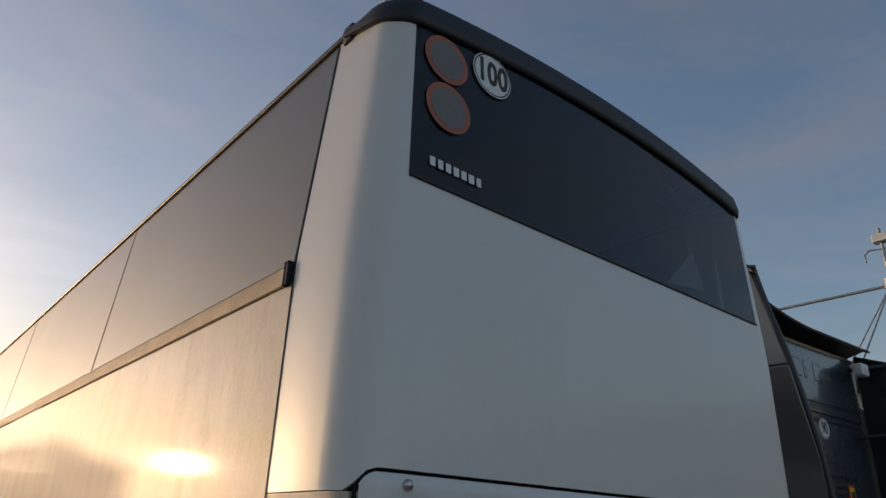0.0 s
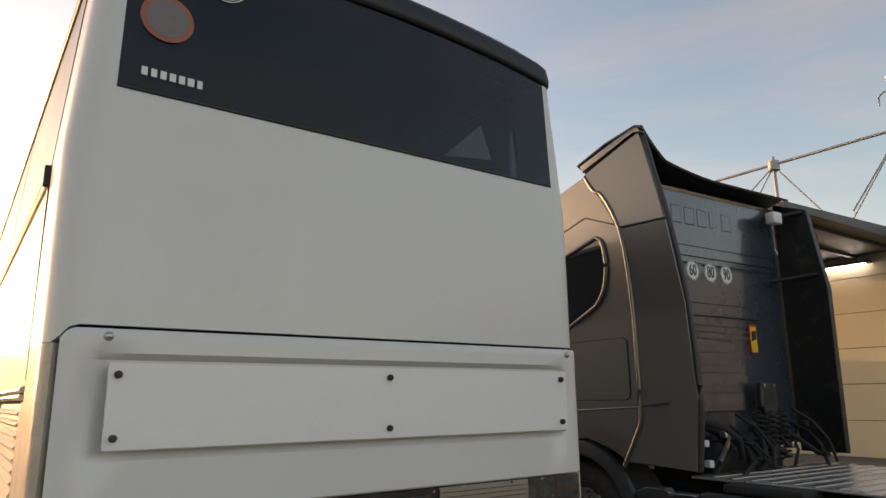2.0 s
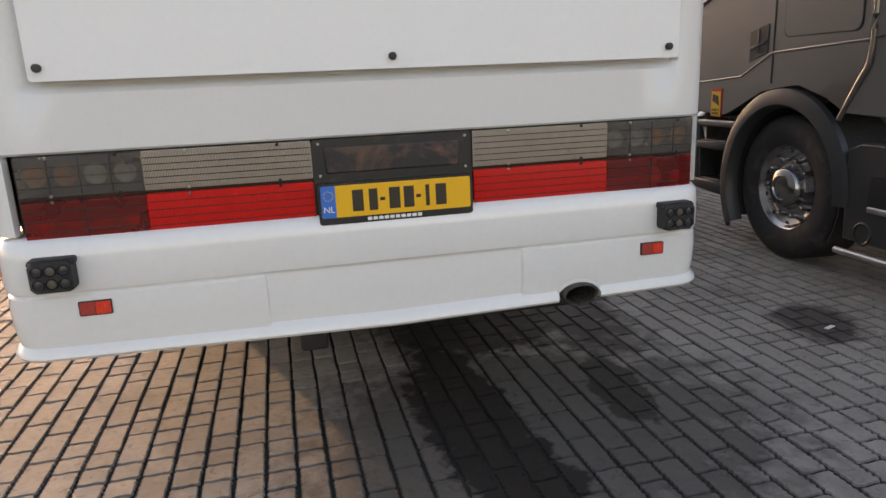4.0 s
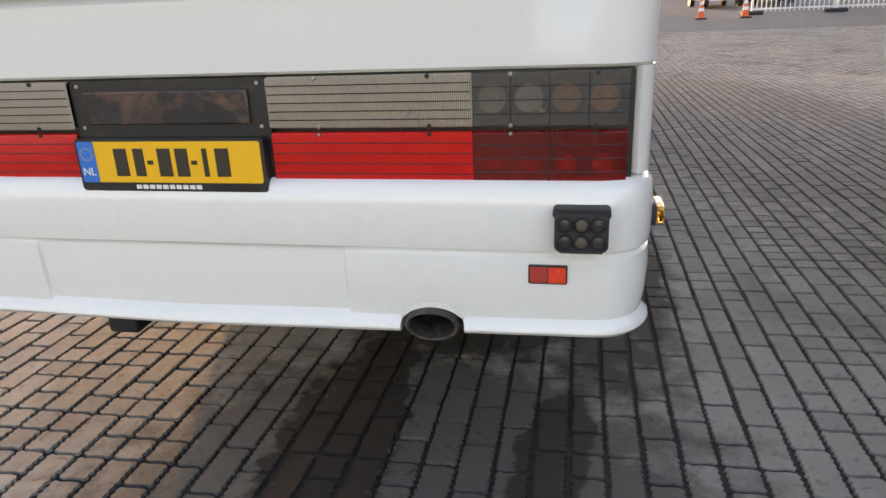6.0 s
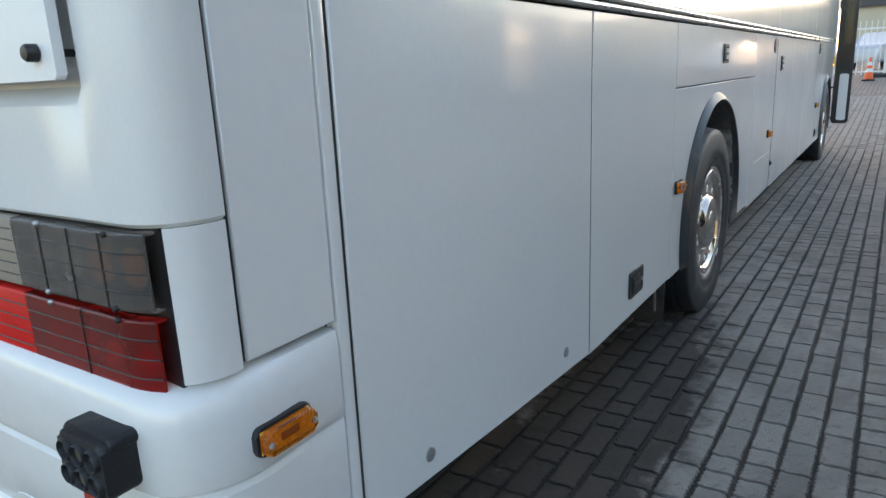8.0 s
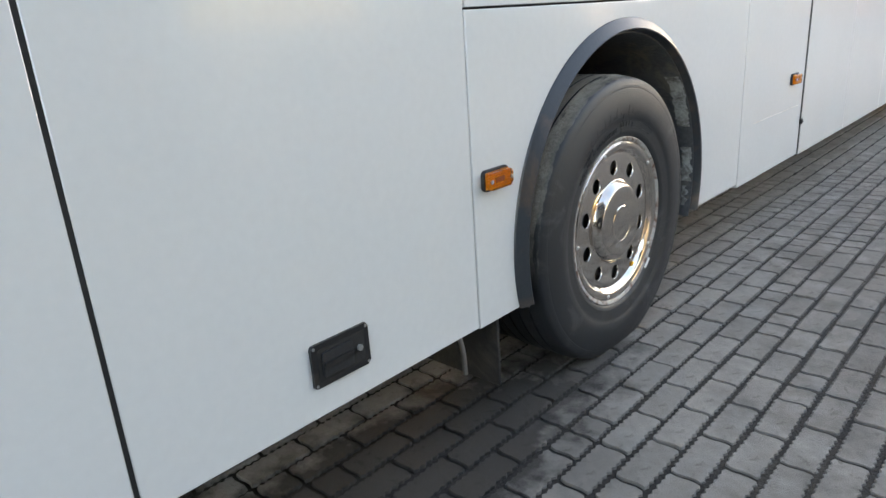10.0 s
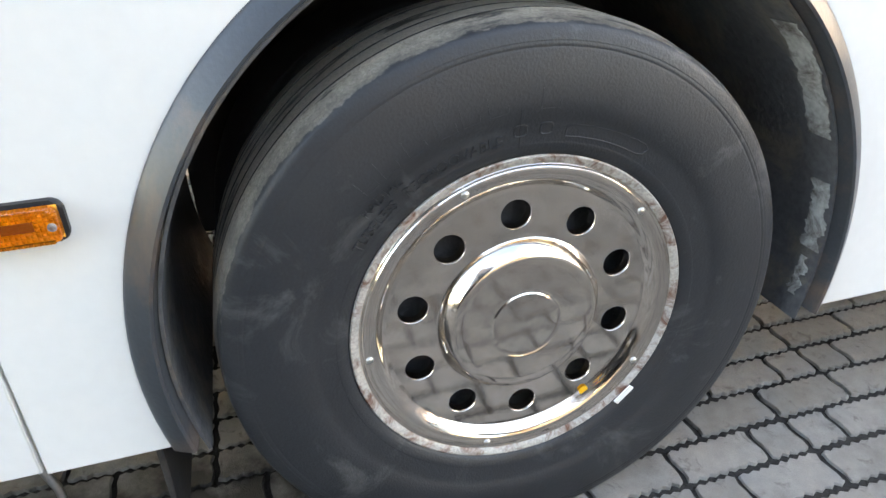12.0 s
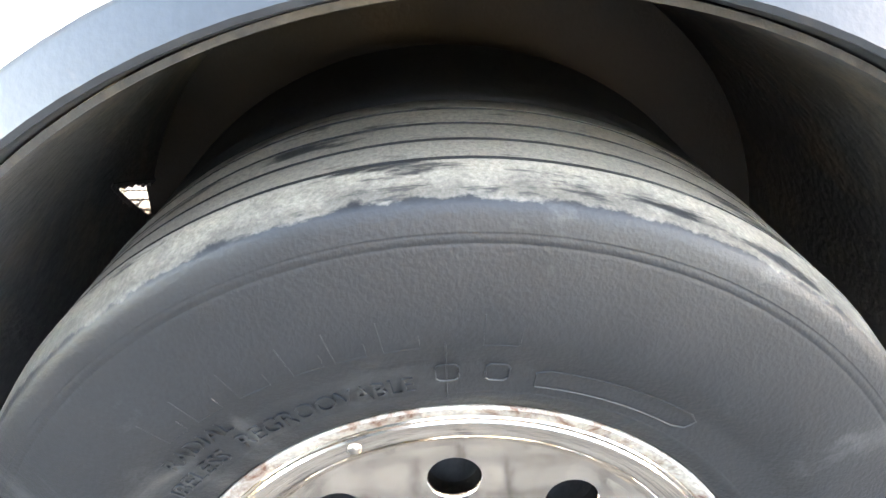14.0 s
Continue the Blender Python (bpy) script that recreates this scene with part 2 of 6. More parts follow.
TUBE_LIGHT.use_nodes = True
TUBE_LIGHT.node_tree.nodes["Principled BSDF"].inputs["Emission Color"].default_value = (1, 0.98, 0.92, 1)
TUBE_LIGHT.node_tree.nodes["Principled BSDF"].inputs["Emission Strength"].default_value = 6.0


def tyre_material():
    """Dark sidewall with a chalky, dusty tread and a ragged edge between them; origin in the hub, axle along x."""
    m = surf("worn_tyre", (0.0195, 0.0215, 0.0250), 0.46, var=0.22, scale=9, fine=230, bump=0.11, dirt=(0.075, 0.077, 0.078), dirt_amount=0.20)
    nt = m.node_tree
    L, p = nt.links.new, nt.nodes["Principled BSDF"]
    at = nt.nodes.new("ShaderNodeTexCoord")
    flat = node(nt, "ShaderNodeVectorMath", op="MULTIPLY")
    flat.inputs[1].default_value = (0, 1, 1)
    L(at.outputs["Object"], flat.inputs[0])
    ln = node(nt, "ShaderNodeVectorMath", op="LENGTH")
    L(flat.outputs[0], ln.inputs[0])
    rag = node(nt, "ShaderNodeTexNoise", Scale=26.0, Detail=6.0, Roughness=0.7)
    L(at.outputs["Object"], rag.inputs["Vector"])
    mul = node(nt, "ShaderNodeMath", op="MULTIPLY_ADD")
    mul.inputs[1].default_value, mul.inputs[2].default_value = 0.018, -0.009
    L(rag.outputs[0], mul.inputs[0])
    add = node(nt, "ShaderNodeMath", op="ADD")
    L(ln.outputs["Value"], add.inputs[0])
    L(mul.outputs[0], add.inputs[1])
    edge = nt.nodes.new("ShaderNodeMapRange")
    edge.inputs["From Min"].default_value, edge.inputs["From Max"].default_value = 0.5300, 0.5320
    L(add.outputs[0], edge.inputs[0])
    blot = node(nt, "ShaderNodeTexNoise", Scale=7.0, Detail=5.0, Roughness=0.65)
    stretch = nt.nodes.new("ShaderNodeMapping")
    stretch.inputs["Scale"].default_value = (4.5, 0.9, 0.9)
    L(at.outputs["Object"], stretch.inputs[0])
    L(stretch.outputs[0], blot.inputs["Vector"])
    gap = nt.nodes.new("ShaderNodeMapRange")
    gap.inputs["From Min"].default_value, gap.inputs["From Max"].default_value = 0.63, 0.565
    gap.inputs["To Min"].default_value = 0.06
    L(blot.outputs[0], gap.inputs[0])
    amount = node(nt, "ShaderNodeMath", op="MULTIPLY")
    L(edge.outputs[0], amount.inputs[0])
    L(gap.outputs[0], amount.inputs[1])
    face = nt.nodes.new("ShaderNodeSeparateXYZ")
    L(at.outputs["Normal"], face.inputs[0])
    turned = node(nt, "ShaderNodeMath", op="ABSOLUTE")
    L(face.outputs["X"], turned.inputs[0])
    flatly = nt.nodes.new("ShaderNodeMapRange")
    flatly.inputs["From Min"].default_value, flatly.inputs["From Max"].default_value = 0.99, 0.93
    L(turned.outputs[0], flatly.inputs[0])
    worn = node(nt, "ShaderNodeMath", op="MULTIPLY")
    L(amount.outputs[0], worn.inputs[0])
    L(flatly.outputs[0], worn.inputs[1])
    high = nt.nodes.new("ShaderNodeSeparateXYZ")
    L(at.outputs["Object"], high.inputs[0])
    upper = nt.nodes.new("ShaderNodeMapRange")
    upper.inputs["From Min"].default_value, upper.inputs["From Max"].default_value = -0.10, 0.16
    L(high.outputs["Z"], upper.inputs[0])
    kept = node(nt, "ShaderNodeMath", op="MULTIPLY")
    L(worn.outputs[0], kept.inputs[0])
    L(upper.outputs[0], kept.inputs[1])
    # dust stronger on the crown than the shoulder, to offset the arch's shade
    crown = nt.nodes.new("ShaderNodeMapRange")
    crown.inputs["From Min"].default_value, crown.inputs["From Max"].default_value = 0.534, 0.541
    crown.inputs["To Min"].default_value, crown.inputs["To Max"].default_value = 0.36, 1.0
    L(add.outputs[0], crown.inputs[0])
    thick = node(nt, "ShaderNodeMath", op="MULTIPLY")
    L(kept.outputs[0], thick.inputs[0])
    L(crown.outputs[0], thick.inputs[1])
    amount = thick
    fine = node(nt, "ShaderNodeTexNoise", Scale=190.0, Detail=9.0, Roughness=0.82)
    L(at.outputs["Object"], fine.inputs["Vector"])
    dust = nt.nodes.new("ShaderNodeMix")
    dust.data_type = "RGBA"
    dust.inputs["A"].default_value, dust.inputs["B"].default_value = (0.19, 0.174, 0.146, 1), (0.70, 0.635, 0.53, 1)
    grit = nt.nodes.new("ShaderNodeMapRange")
    grit.inputs["From Min"].default_value, grit.inputs["From Max"].default_value = 0.32, 0.72
    L(fine.outputs[0], grit.inputs[0])
    L(grit.outputs[0], dust.inputs["Factor"])
    mix = nt.nodes.new("ShaderNodeMix")
    mix.data_type = "RGBA"
    L(amount.outputs[0], mix.inputs["Factor"])
    L(p.inputs["Base Color"].links[0].from_socket, mix.inputs["A"])
    L(dust.outputs["Result"], mix.inputs["B"])
    L(mix.outputs["Result"], p.inputs["Base Color"])
    return m


# oil and damp on the yard, shade painted under the coach and along its skirt, a broad darker field to the right: x, y,
# turn, half width, half length, strength
STAINS_AND_SHADE = [(0.37, 0.35, 4, 0.19, 0.95, 0.97), (0.62, 1.35, 0, 0.62, 0.75, 0.9), (1.03, 0.24, -8, 0.16, 0.46, 0.93), (2.42, 0.62, -20, 0.24, 0.34, 0.8), (1.20, 1.95, 1, 0.40, 1.75, 0.86), (1.9, 4.75, 60, 0.25, 0.7, 0.4), (0.55, 0.0, 8, 1.15, 1.0, 0.66), (0.34, -0.1, 8, 0.27, 1.1, 0.98), (1.25, 2.9, 0, 0.14, 0.8, 0.75), (2.9, 7.0, 4, 1.9, 5.5, 0.42)]


def paver_material(name, island):
    """Grey concrete paver, each a little different, with oil and dirt stains and painted shade that run over the yard.
    """
    m = surf(name, (0.305, 0.288, 0.264), 0.74, var=0.22, scale=30, fine=420, bump=0.7, random_value=0.12, island=island, rvar=0.14, dirt=(0.13, 0.118, 0.103), dirt_amount=0.22, spec=0.30)
    nt = m.node_tree
    L, p = nt.links.new, nt.nodes["Principled BSDF"]
    geo = nt.nodes.new("ShaderNodeNewGeometry")
    # broad dark damp patches
    st = node(nt, "ShaderNodeTexNoise", Scale=1.1, Detail=5.0, Roughness=0.65, Distortion=0.4)
    L(geo.outputs["Position"], st.inputs["Vector"])
    r1 = nt.nodes.new("ShaderNodeMapRange")
    r1.inputs["From Min"].default_value, r1.inputs["From Max"].default_value = 0.50, 0.72
    r1.inputs["To Max"].default_value = 0.50
    L(st.outputs[0], r1.inputs[0])
    # oil runs, soaked patches and the painted shade by the coach
    rag = node(nt, "ShaderNodeTexNoise", Scale=7.0, Detail=5.0, Roughness=0.62)
    L(geo.outputs["Position"], rag.inputs["Vector"])
    wob = node(nt, "ShaderNodeMath", op="MULTIPLY_ADD")
    wob.inputs[1].default_value, wob.inputs[2].default_value = 1.05, -0.03
    L(rag.outputs[0], wob.inputs[0])
    r2 = None
    for px, py, turn, sx, sy, deep in STAINS_AND_SHADE:
        mp = nt.nodes.new("ShaderNodeMapping")
        mp.vector_type = "TEXTURE"
        mp.inputs["Location"].default_value = (px, py, 0)
        mp.inputs["Rotation"].default_value = (0, 0, radians(turn))
        mp.inputs["Scale"].default_value = (sx, sy, 50)
        L(geo.outputs["Position"], mp.inputs[0])
        ln = node(nt, "ShaderNodeVectorMath", op="LENGTH")
        L(mp.outputs[0], ln.inputs[0])
        sm = node(nt, "ShaderNodeMath", op="ADD")
        L(ln.outputs["Value"], sm.inputs[0])
        L(wob.outputs[0], sm.inputs[1])
        one = nt.nodes.new("ShaderNodeMapRange")
        one.inputs["From Min"].default_value, one.inputs["From Max"].default_value = 1.55, 1.2
        one.inputs["To Max"].default_value = deep
        L(sm.outputs[0], one.inputs[0])
        if r2:
            both = node(nt, "ShaderNodeMath", op="MAXIMUM")
            L(r2.outputs[0], both.inputs[0])
            L(one.outputs[0], both.inputs[1])
            r2 = both
        else:
            r2 = one
    mx = node(nt, "ShaderNodeMath", op="MAXIMUM")
    L(r1.outputs[0], mx.inputs[0])
    L(r2.outputs[0], mx.inputs[1])
    mix = nt.nodes.new("ShaderNodeMix")
    mix.data_type = "RGBA"
    L(mx.outputs[0], mix.inputs["Factor"])
    L(p.inputs["Base Color"].links[0].from_socket, mix.inputs["A"])
    mix.inputs["B"].default_value = (0.013, 0.012, 0.0115, 1)
    L(mix.outputs["Result"], p.inputs["Base Color"])
    return m


PAVER = paver_material("paver_concrete", False)
PAVER_FIELD = paver_material("paver_concrete_field", True)


def ground_material():
    """Dirt and sand between the pavers; far off, the coursed look of the same paving."""
    m = surf("sandy_paving_dirt", (0.026, 0.023, 0.020), 0.9, var=0.4, scale=2.2, fine=130, bump=0.9, dirt=(0.05, 0.043, 0.034), dirt_amount=0.4)
    nt = m.node_tree
    L, p = nt.links.new, nt.nodes["Principled BSDF"]
    geo = nt.nodes.new("ShaderNodeNewGeometry")
    br = nt.nodes.new("ShaderNodeTexBrick")
    br.inputs["Scale"].default_value = 1.0
    br.inputs["Brick Width"].default_value, br.inputs["Row Height"].default_value = 0.225, 0.1125
    br.inputs["Mortar Size"].default_value = 0.008
    br.inputs["Color1"].default_value, br.inputs["Color2"].default_value = (0.165, 0.158, 0.15, 1), (0.125, 0.12, 0.114, 1)
    br.inputs["Mortar"].default_value = (0.045, 0.04, 0.035, 1)
    sw = nt.nodes.new("ShaderNodeMapping")
    sw.inputs["Rotation"].default_value = (0, 0, radians(90))
    L(geo.outputs["Position"], sw.inputs[0])
    L(sw.outputs[0], br.inputs["Vector"])
    # the paving proper starts past the modelled stretch
    sep = nt.nodes.new("ShaderNodeSeparateXYZ")
    L(geo.outputs["Position"], sep.inputs[0])
    far = node(nt, "ShaderNodeMath", op="GREATER_THAN")
    far.inputs[1].default_value = -0.006
    L(sep.outputs["Z"], far.inputs[0])
    mix = nt.nodes.new("ShaderNodeMix")
    mix.data_type = "RGBA"
    L(far.outputs[0], mix.inputs["Factor"])
    L(p.inputs["Base Color"].links[0].from_socket, mix.inputs["A"])
    L(br.outputs["Color"], mix.inputs["B"])
    L(mix.outputs["Result"], p.inputs["Base Color"])
    return m


GROUND = ground_material()
TYRE = tyre_material()


# ---------------------------------------------------------------- mesh helpers
def finish(name, bm, material, angle=0.8):
    bmesh.ops.recalc_face_normals(bm, faces=bm.faces)
    for f in bm.faces:
        f.smooth = True
    for e in bm.edges:
        if len(e.link_faces) == 2:
            bend_, sizes = e.calc_face_angle(0), [f.calc_area() for f in e.link_faces]
            if bend_ > angle or (bend_ > 0.25 and max(sizes) > 12 * min(sizes)):
                e.smooth = False
    me = bpy.data.meshes.new(name)
    bm.to_mesh(me)
    bm.free()
    for one in material if isinstance(material, (list, tuple)) else [material]:
        me.materials.append(one)
    return me


def part(name, bm, material, parent=None, label="", m=None):
    """Links a bmesh as one mesh object under a thing or a part."""
    ob = new(name, bm if isinstance(bm, bpy.types.Mesh) else finish(name, bm, material))
    ob.parent = parent
    if m is not None:
        ob.matrix_basis = m
    return tagged(ob, label=label)


def thing(name, label, category, m=None, group="", kind=""):
    ob = new(name)
    ob.empty_display_size = 0.2
    if m is not None:
        ob.matrix_world = m
    return tagged(ob, label, category, group, kind)


def box(a, b, bevel=0.0, segments=2, bm=None):
    bm = bm or bmesh.new()
    made = bmesh.ops.create_cube(bm, size=1)["verts"]
    for v in made:
        v.co = Vector([a[i] + (b[i] - a[i]) * (v.co[i] + 0.5) for i in range(3)])
    if bevel:
        edges = {e for v in made for e in v.link_edges}
        bmesh.ops.bevel(bm, geom=list(edges), offset=bevel, segments=segments, affect="EDGES", profile=0.5)
    return bm


def prism(outline, axis, lo, hi, bevel=0.0, bm=None, segments=2):
    """A flat outline (pairs, in the two axes other than axis) drawn out from lo to hi."""
    bm = bm or bmesh.new()
    other = [i for i in range(3) if i != axis]

    def at(p, d):
        c = [0, 0, 0]
        c[axis], c[other[0]], c[other[1]] = d, p[0], p[1]
        return bm.verts.new(c)
    low, high = [at(p, lo) for p in outline], [at(p, hi) for p in outline]
    fs = [bm.faces.new(low), bm.faces.new(high[::-1])]
    n = len(outline)
    for i in range(n):
        fs.append(bm.faces.new((low[i], low[(i + 1) % n], high[(i + 1) % n], high[i])))
    if bevel:
        rim = [e for e in fs[1].edges] + [e for e in fs[0].edges]
        bmesh.ops.bevel(bm, geom=rim, offset=bevel, segments=segments, affect="EDGES", profile=0.5)
    return bm


def rounded(x0, x1, y0, y1, r, n=5):
    pts = []
    for cx, cy, a in ((x1 - r, y1 - r, 0), (x0 + r, y1 - r, 90), (x0 + r, y0 + r, 180), (x1 - r, y0 + r, 270)):
        for k in range(n + 1):
            t = radians(a + 90 * k / n)
            pts.append((cx + r * math.cos(t), cy + r * math.sin(t)))
    return pts


def circle(cx, cy, r, n=24, start=0.0):
    return [(cx + r * math.cos(start + 2 * math.pi * k / n), cy + r * math.sin(start + 2 * math.pi * k / n)) for k in range(n)]


def lathe(profile, axis=0, segments=64, bm=None, centre=(0, 0, 0), close=False):
    """Turns (radius, along) pairs round an axis through centre."""
    bm = bm or bmesh.new()
    other = [i for i in range(3) if i != axis]
    rings = []
    for r, d in profile:
        ring = []
        for k in range(segments):
            c = [0, 0, 0]
            a = 2 * math.pi * k / segments
            c[axis], c[other[0]], c[other[1]] = d, r * math.cos(a), r * math.sin(a)
            ring.append(bm.verts.new([c[i] + centre[i] for i in range(3)]))
        rings.append(ring)
    pairs = list(zip(rings, rings[1:])) + ([(rings[-1], rings[0])] if close else [])
    for a, b in pairs:
        for k in range(segments):
            bm.faces.new((a[k], a[(k + 1) % segments], b[(k + 1) % segments], b[k]))
    if not close:
        if profile[0][0] < 0.02:
            bm.faces.new(rings[0])
        if profile[-1][0] < 0.02:
            bm.faces.new(rings[-1])
    return bm


def rod(a, b, r, sides=10, bm=None, r2=None):
    bm = bm or bmesh.new()
    a, b = Vector(a), Vector(b)
    q = (b - a).to_track_quat("Z", "Y").to_matrix().to_4x4()
    bmesh.ops.create_cone(bm, cap_ends=True, segments=sides, radius1=r, radius2=r if r2 is None else r2, depth=(b - a).length, matrix=Matrix.Translation((a + b) / 2) @ q)
    return bm


def tube(points, r, sides=8, bm=None):
    """A hose or pipe along points."""
    bm = bm or bmesh.new()
    pts = [Vector(p) for p in points]
    rings = []
    for i, p in enumerate(pts):
        d = (pts[min(i + 1, len(pts) - 1)] - pts[max(i - 1, 0)]).normalized()
        q = d.to_track_quat("Z", "Y").to_matrix()
        rings.append([bm.verts.new(p + q @ Vector((r * math.cos(2 * math.pi * k / sides), r * math.sin(2 * math.pi * k / sides), 0))) for k in range(sides)])
    for a, b in zip(rings, rings[1:]):
        for k in range(sides):
            bm.faces.new((a[k], a[(k + 1) % sides], b[(k + 1) % sides], b[k]))
    bm.faces.new(rings[0])
    bm.faces.new(rings[-1])
    return bm


def grid(rows, thick=0.0, skip=None, bm=None):
    """Quads between rows of points; skip(i, j) leaves one out; thick gives the sheet a back."""
    bm = bm or bmesh.new()
    vs = [[bm.verts.new(p) for p in row] for row in rows]
    fs = []
    for i in range(len(vs) - 1):
        for j in range(len(vs[0]) - 1):
            if not (skip and skip(i, j)):
                fs.append(bm.faces.new((vs[i][j], vs[i][j + 1], vs[i + 1][j + 1], vs[i + 1][j])))
    bmesh.ops.recalc_face_normals(bm, faces=fs)
    if thick:
        bmesh.ops.solidify(bm, geom=fs, thickness=thick)
    for v in [v for v in bm.verts if not v.link_faces]:
        bm.verts.remove(v)
    return bm


def lettering(text, size, m, depth=0.001, bend=None, bold=0.0):
    """Words in the built-in font as a mesh, in the x-y plane of m, middle at its origin."""
    cu = bpy.data.curves.new("lettering", "FONT")
    cu.body, cu.size, cu.extrude, cu.align_x, cu.align_y = text, size, depth, "CENTER", "CENTER"
    cu.resolution_u = 3
    cu.offset = bold * size
    ob = bpy.data.objects.new("lettering", cu)
    scene.collection.objects.link(ob)
    me = bpy.data.meshes.new_from_object(ob.evaluated_get(bpy.context.evaluated_depsgraph_get()))
    bpy.data.objects.remove(ob)
    for v in me.vertices:
        c = v.co.copy()
        if bend:
            c = bend(c)
        v.co = m @ c
    me.name = "lettering"
    return me


def words(name, text, size, m, material, parent, label="", depth=0.001, bend=None):
    me = lettering(text, size, m, depth, bend, 0.026 if name == "figures" else 0.0)
    me.materials.append(material)
    return part(name, me, None, parent, label)


# ---------------------------------------------------------------- coach
X0, X1, SKIRT = -1.25, 1.25, 0.385
WHEEL_Y, WHEEL_Z, FRONT_Y = 3.512, 0.503, 10.45
coach = thing("coach", "white touring coach with dark tinted glass parked on pavers", "bus")


def inward(z):
    """Tumblehome of the sides above the waist."""
    return max(0.0, z - 2.48) * 0.075


def rear_y(z):
    return 0.0 + max(0.0, z - 2.6) * 0.045


def plan(r=0.16, left=0.405, right=0.36, extra=(), n=7):
    """Points round the back in plan, from the left side to the right side: x, y and outward way."""
    pts = [(X0, left, -1, 0), (X0, (left + r) / 2, -1, 0)]
    for k in range(n + 1):
        a = radians(180 + 90 * k / n)
        pts.append((X0 + r + r * math.cos(a), r + r * math.sin(a), math.cos(a), math.sin(a)))
    flat = sorted({x for x in extra if X0 + r + 0.004 < x < X1 - r - 0.004} | {X0 + r + (X1 - X0 - 2 * r) * k / 12 for k in range(1, 12)})
    pts += [(x, 0, 0, -1) for x in flat]
    for k in range(n + 1):
        a = radians(270 + 90 * k / n)
        pts.append((X1 - r + r * math.cos(a), r + r * math.sin(a), math.cos(a), math.sin(a)))
    pts += [(X1, (right + r) / 2, 1, 0), (X1, right, 1, 0)]
    return pts


def wrap(p, z, out=0.0):
    """A point of the back's skin at height z, pushed outward."""
    x, y, nx, ny = p
    side = inward(z) * (1 if x > 0 else -1) * min(1.0, max(0.0, abs(x) - 1.07) / 0.15)
    return (x - side + nx * out, y + rear_y(z) * (1 - min(1, max(0, y) / 0.45)) + ny * out, z)


def visor_low(p):
    """Lower edge of the visor: arched over the window, rising again round the corners."""
    return 3.414 - 0.085 * (min(abs(p[0]), 1.12) / 1.05) ** 2 + 0.27 * max(0.0, p[1] - 0.02)


def corner_drop(x):
    """The seam over the engine flap rounds down at its left end."""
    e = min(0.06, max(0.0, -1.145 - x))
    return 0.06 - math.sqrt(0.0036 - e * e)


WIN_L, WIN_R, WIN_B = -1.113, 1.088, 2.712
cap = plan(r=0.13, extra=(WIN_L, WIN_R))
rows = []
for z in (1.835, 1.86, 2.2, 2.5, WIN_B - 0.03, WIN_B, 2.95, 3.15):
    rows.append([wrap(p, z - (corner_drop(p[0]) if z < 1.9 else 0)) for p in cap])
rows.append([wrap(p, visor_low(p) + 0.03) for p in cap])
xs = [p[0] for p in cap]
hole = lambda i, j: i >= 5 and xs[j] >= WIN_L - 1e-4 and xs[j + 1] <= WIN_R + 1e-4 and cap[j][1] < 0.05 and cap[j + 1][1] < 0.05
part("rear_panel", grid(rows, 0.03, hole), WHITE_REAR, coach, "white moulded panel round the rear window")
panes = [p for p in cap if WIN_L - 1e-4 <= p[0] <= WIN_R + 1e-4 and p[1] < 0.05]
rear_window = part("rear_window", grid([[wrap(p, z, 0.003) for p in panes] for z in (WIN_B + 0.003, 2.95, 3.15)] + [[wrap(p, visor_low(p) + 0.02, 0.003) for p in panes]], 0.006), COACH_GLASS, coach, "dark tinted rear window with stickers")
rear_window.visible_shadow = False
part("window_seal", tube([wrap(p, WIN_B, 0.002) for p in panes], 0.006), BLACK, rear_window)


def on_rear(x, z, out=0.006):
    return pose(x, rear_y(z) - out - 0.0, z, 90 - 3.4, 0, 0)


def disc(r, depth=0.0015, n=40):
    return prism(circle(0, 0, r, n), 2, 0, depth)


for x, z in ((-0.960, 3.238), (-0.952, 3.034)):
    s = part("sticker", disc(0.100), FADED_RED, rear_window, "sun-bleached round sticker with a faded red edge", on_rear(x, z, 0.008))
    part("sticker_face", disc(0.079), FADED, s, "", pose(0, 0, 0.0012))
speed = part("speed_sticker", disc(0.098), PAPER, rear_window, "round white speed sticker with black figures", on_rear(-0.735, 3.290, 0.008))
part("ring", lathe([(0.088, 0.0016), (0.092, 0.0022), (0.094, 0.0016)], 2, 40, close=True), INK, speed)
words("figures", "100", 0.125, Matrix.Diagonal((0.86, 1.22, 1, 1)) @ pose(0, 0, 0.002), INK, speed)
for k, wdt in enumerate((0.022, 0.021, 0.022, 0.023, 0.023, 0.025, 0.02)):   # a maker's badge, as plain bars
    part("badge_bar", box((-wdt / 2, -0.017, 0), (wdt / 2, 0.017, 0.0015)), PAPER, rear_window, "", on_rear(-1.02 + 0.034 * k, 2.792 - 0.0006 * k, 0.008))
# pale triangle and upright strip seen through the glass
part("curtain", prism([(0.41, 2.772), (0.71, 2.806), (0.64, 2.985)], 1, 0.055, 0.065), PALE_SHAPE, coach, "pale triangle behind the rear glass")
part("curtain", prism([(0.845, 2.735), (0.885, 2.735), (0.862, 3.00), (0.85, 3.00)], 1, 0.055, 0.065), PALE_SHAPE, coach)
part("parcel_shelf", box((-1.1, 0.12, 2.62), (1.1, 0.9, 2.66), 0.01), CABIN, coach)

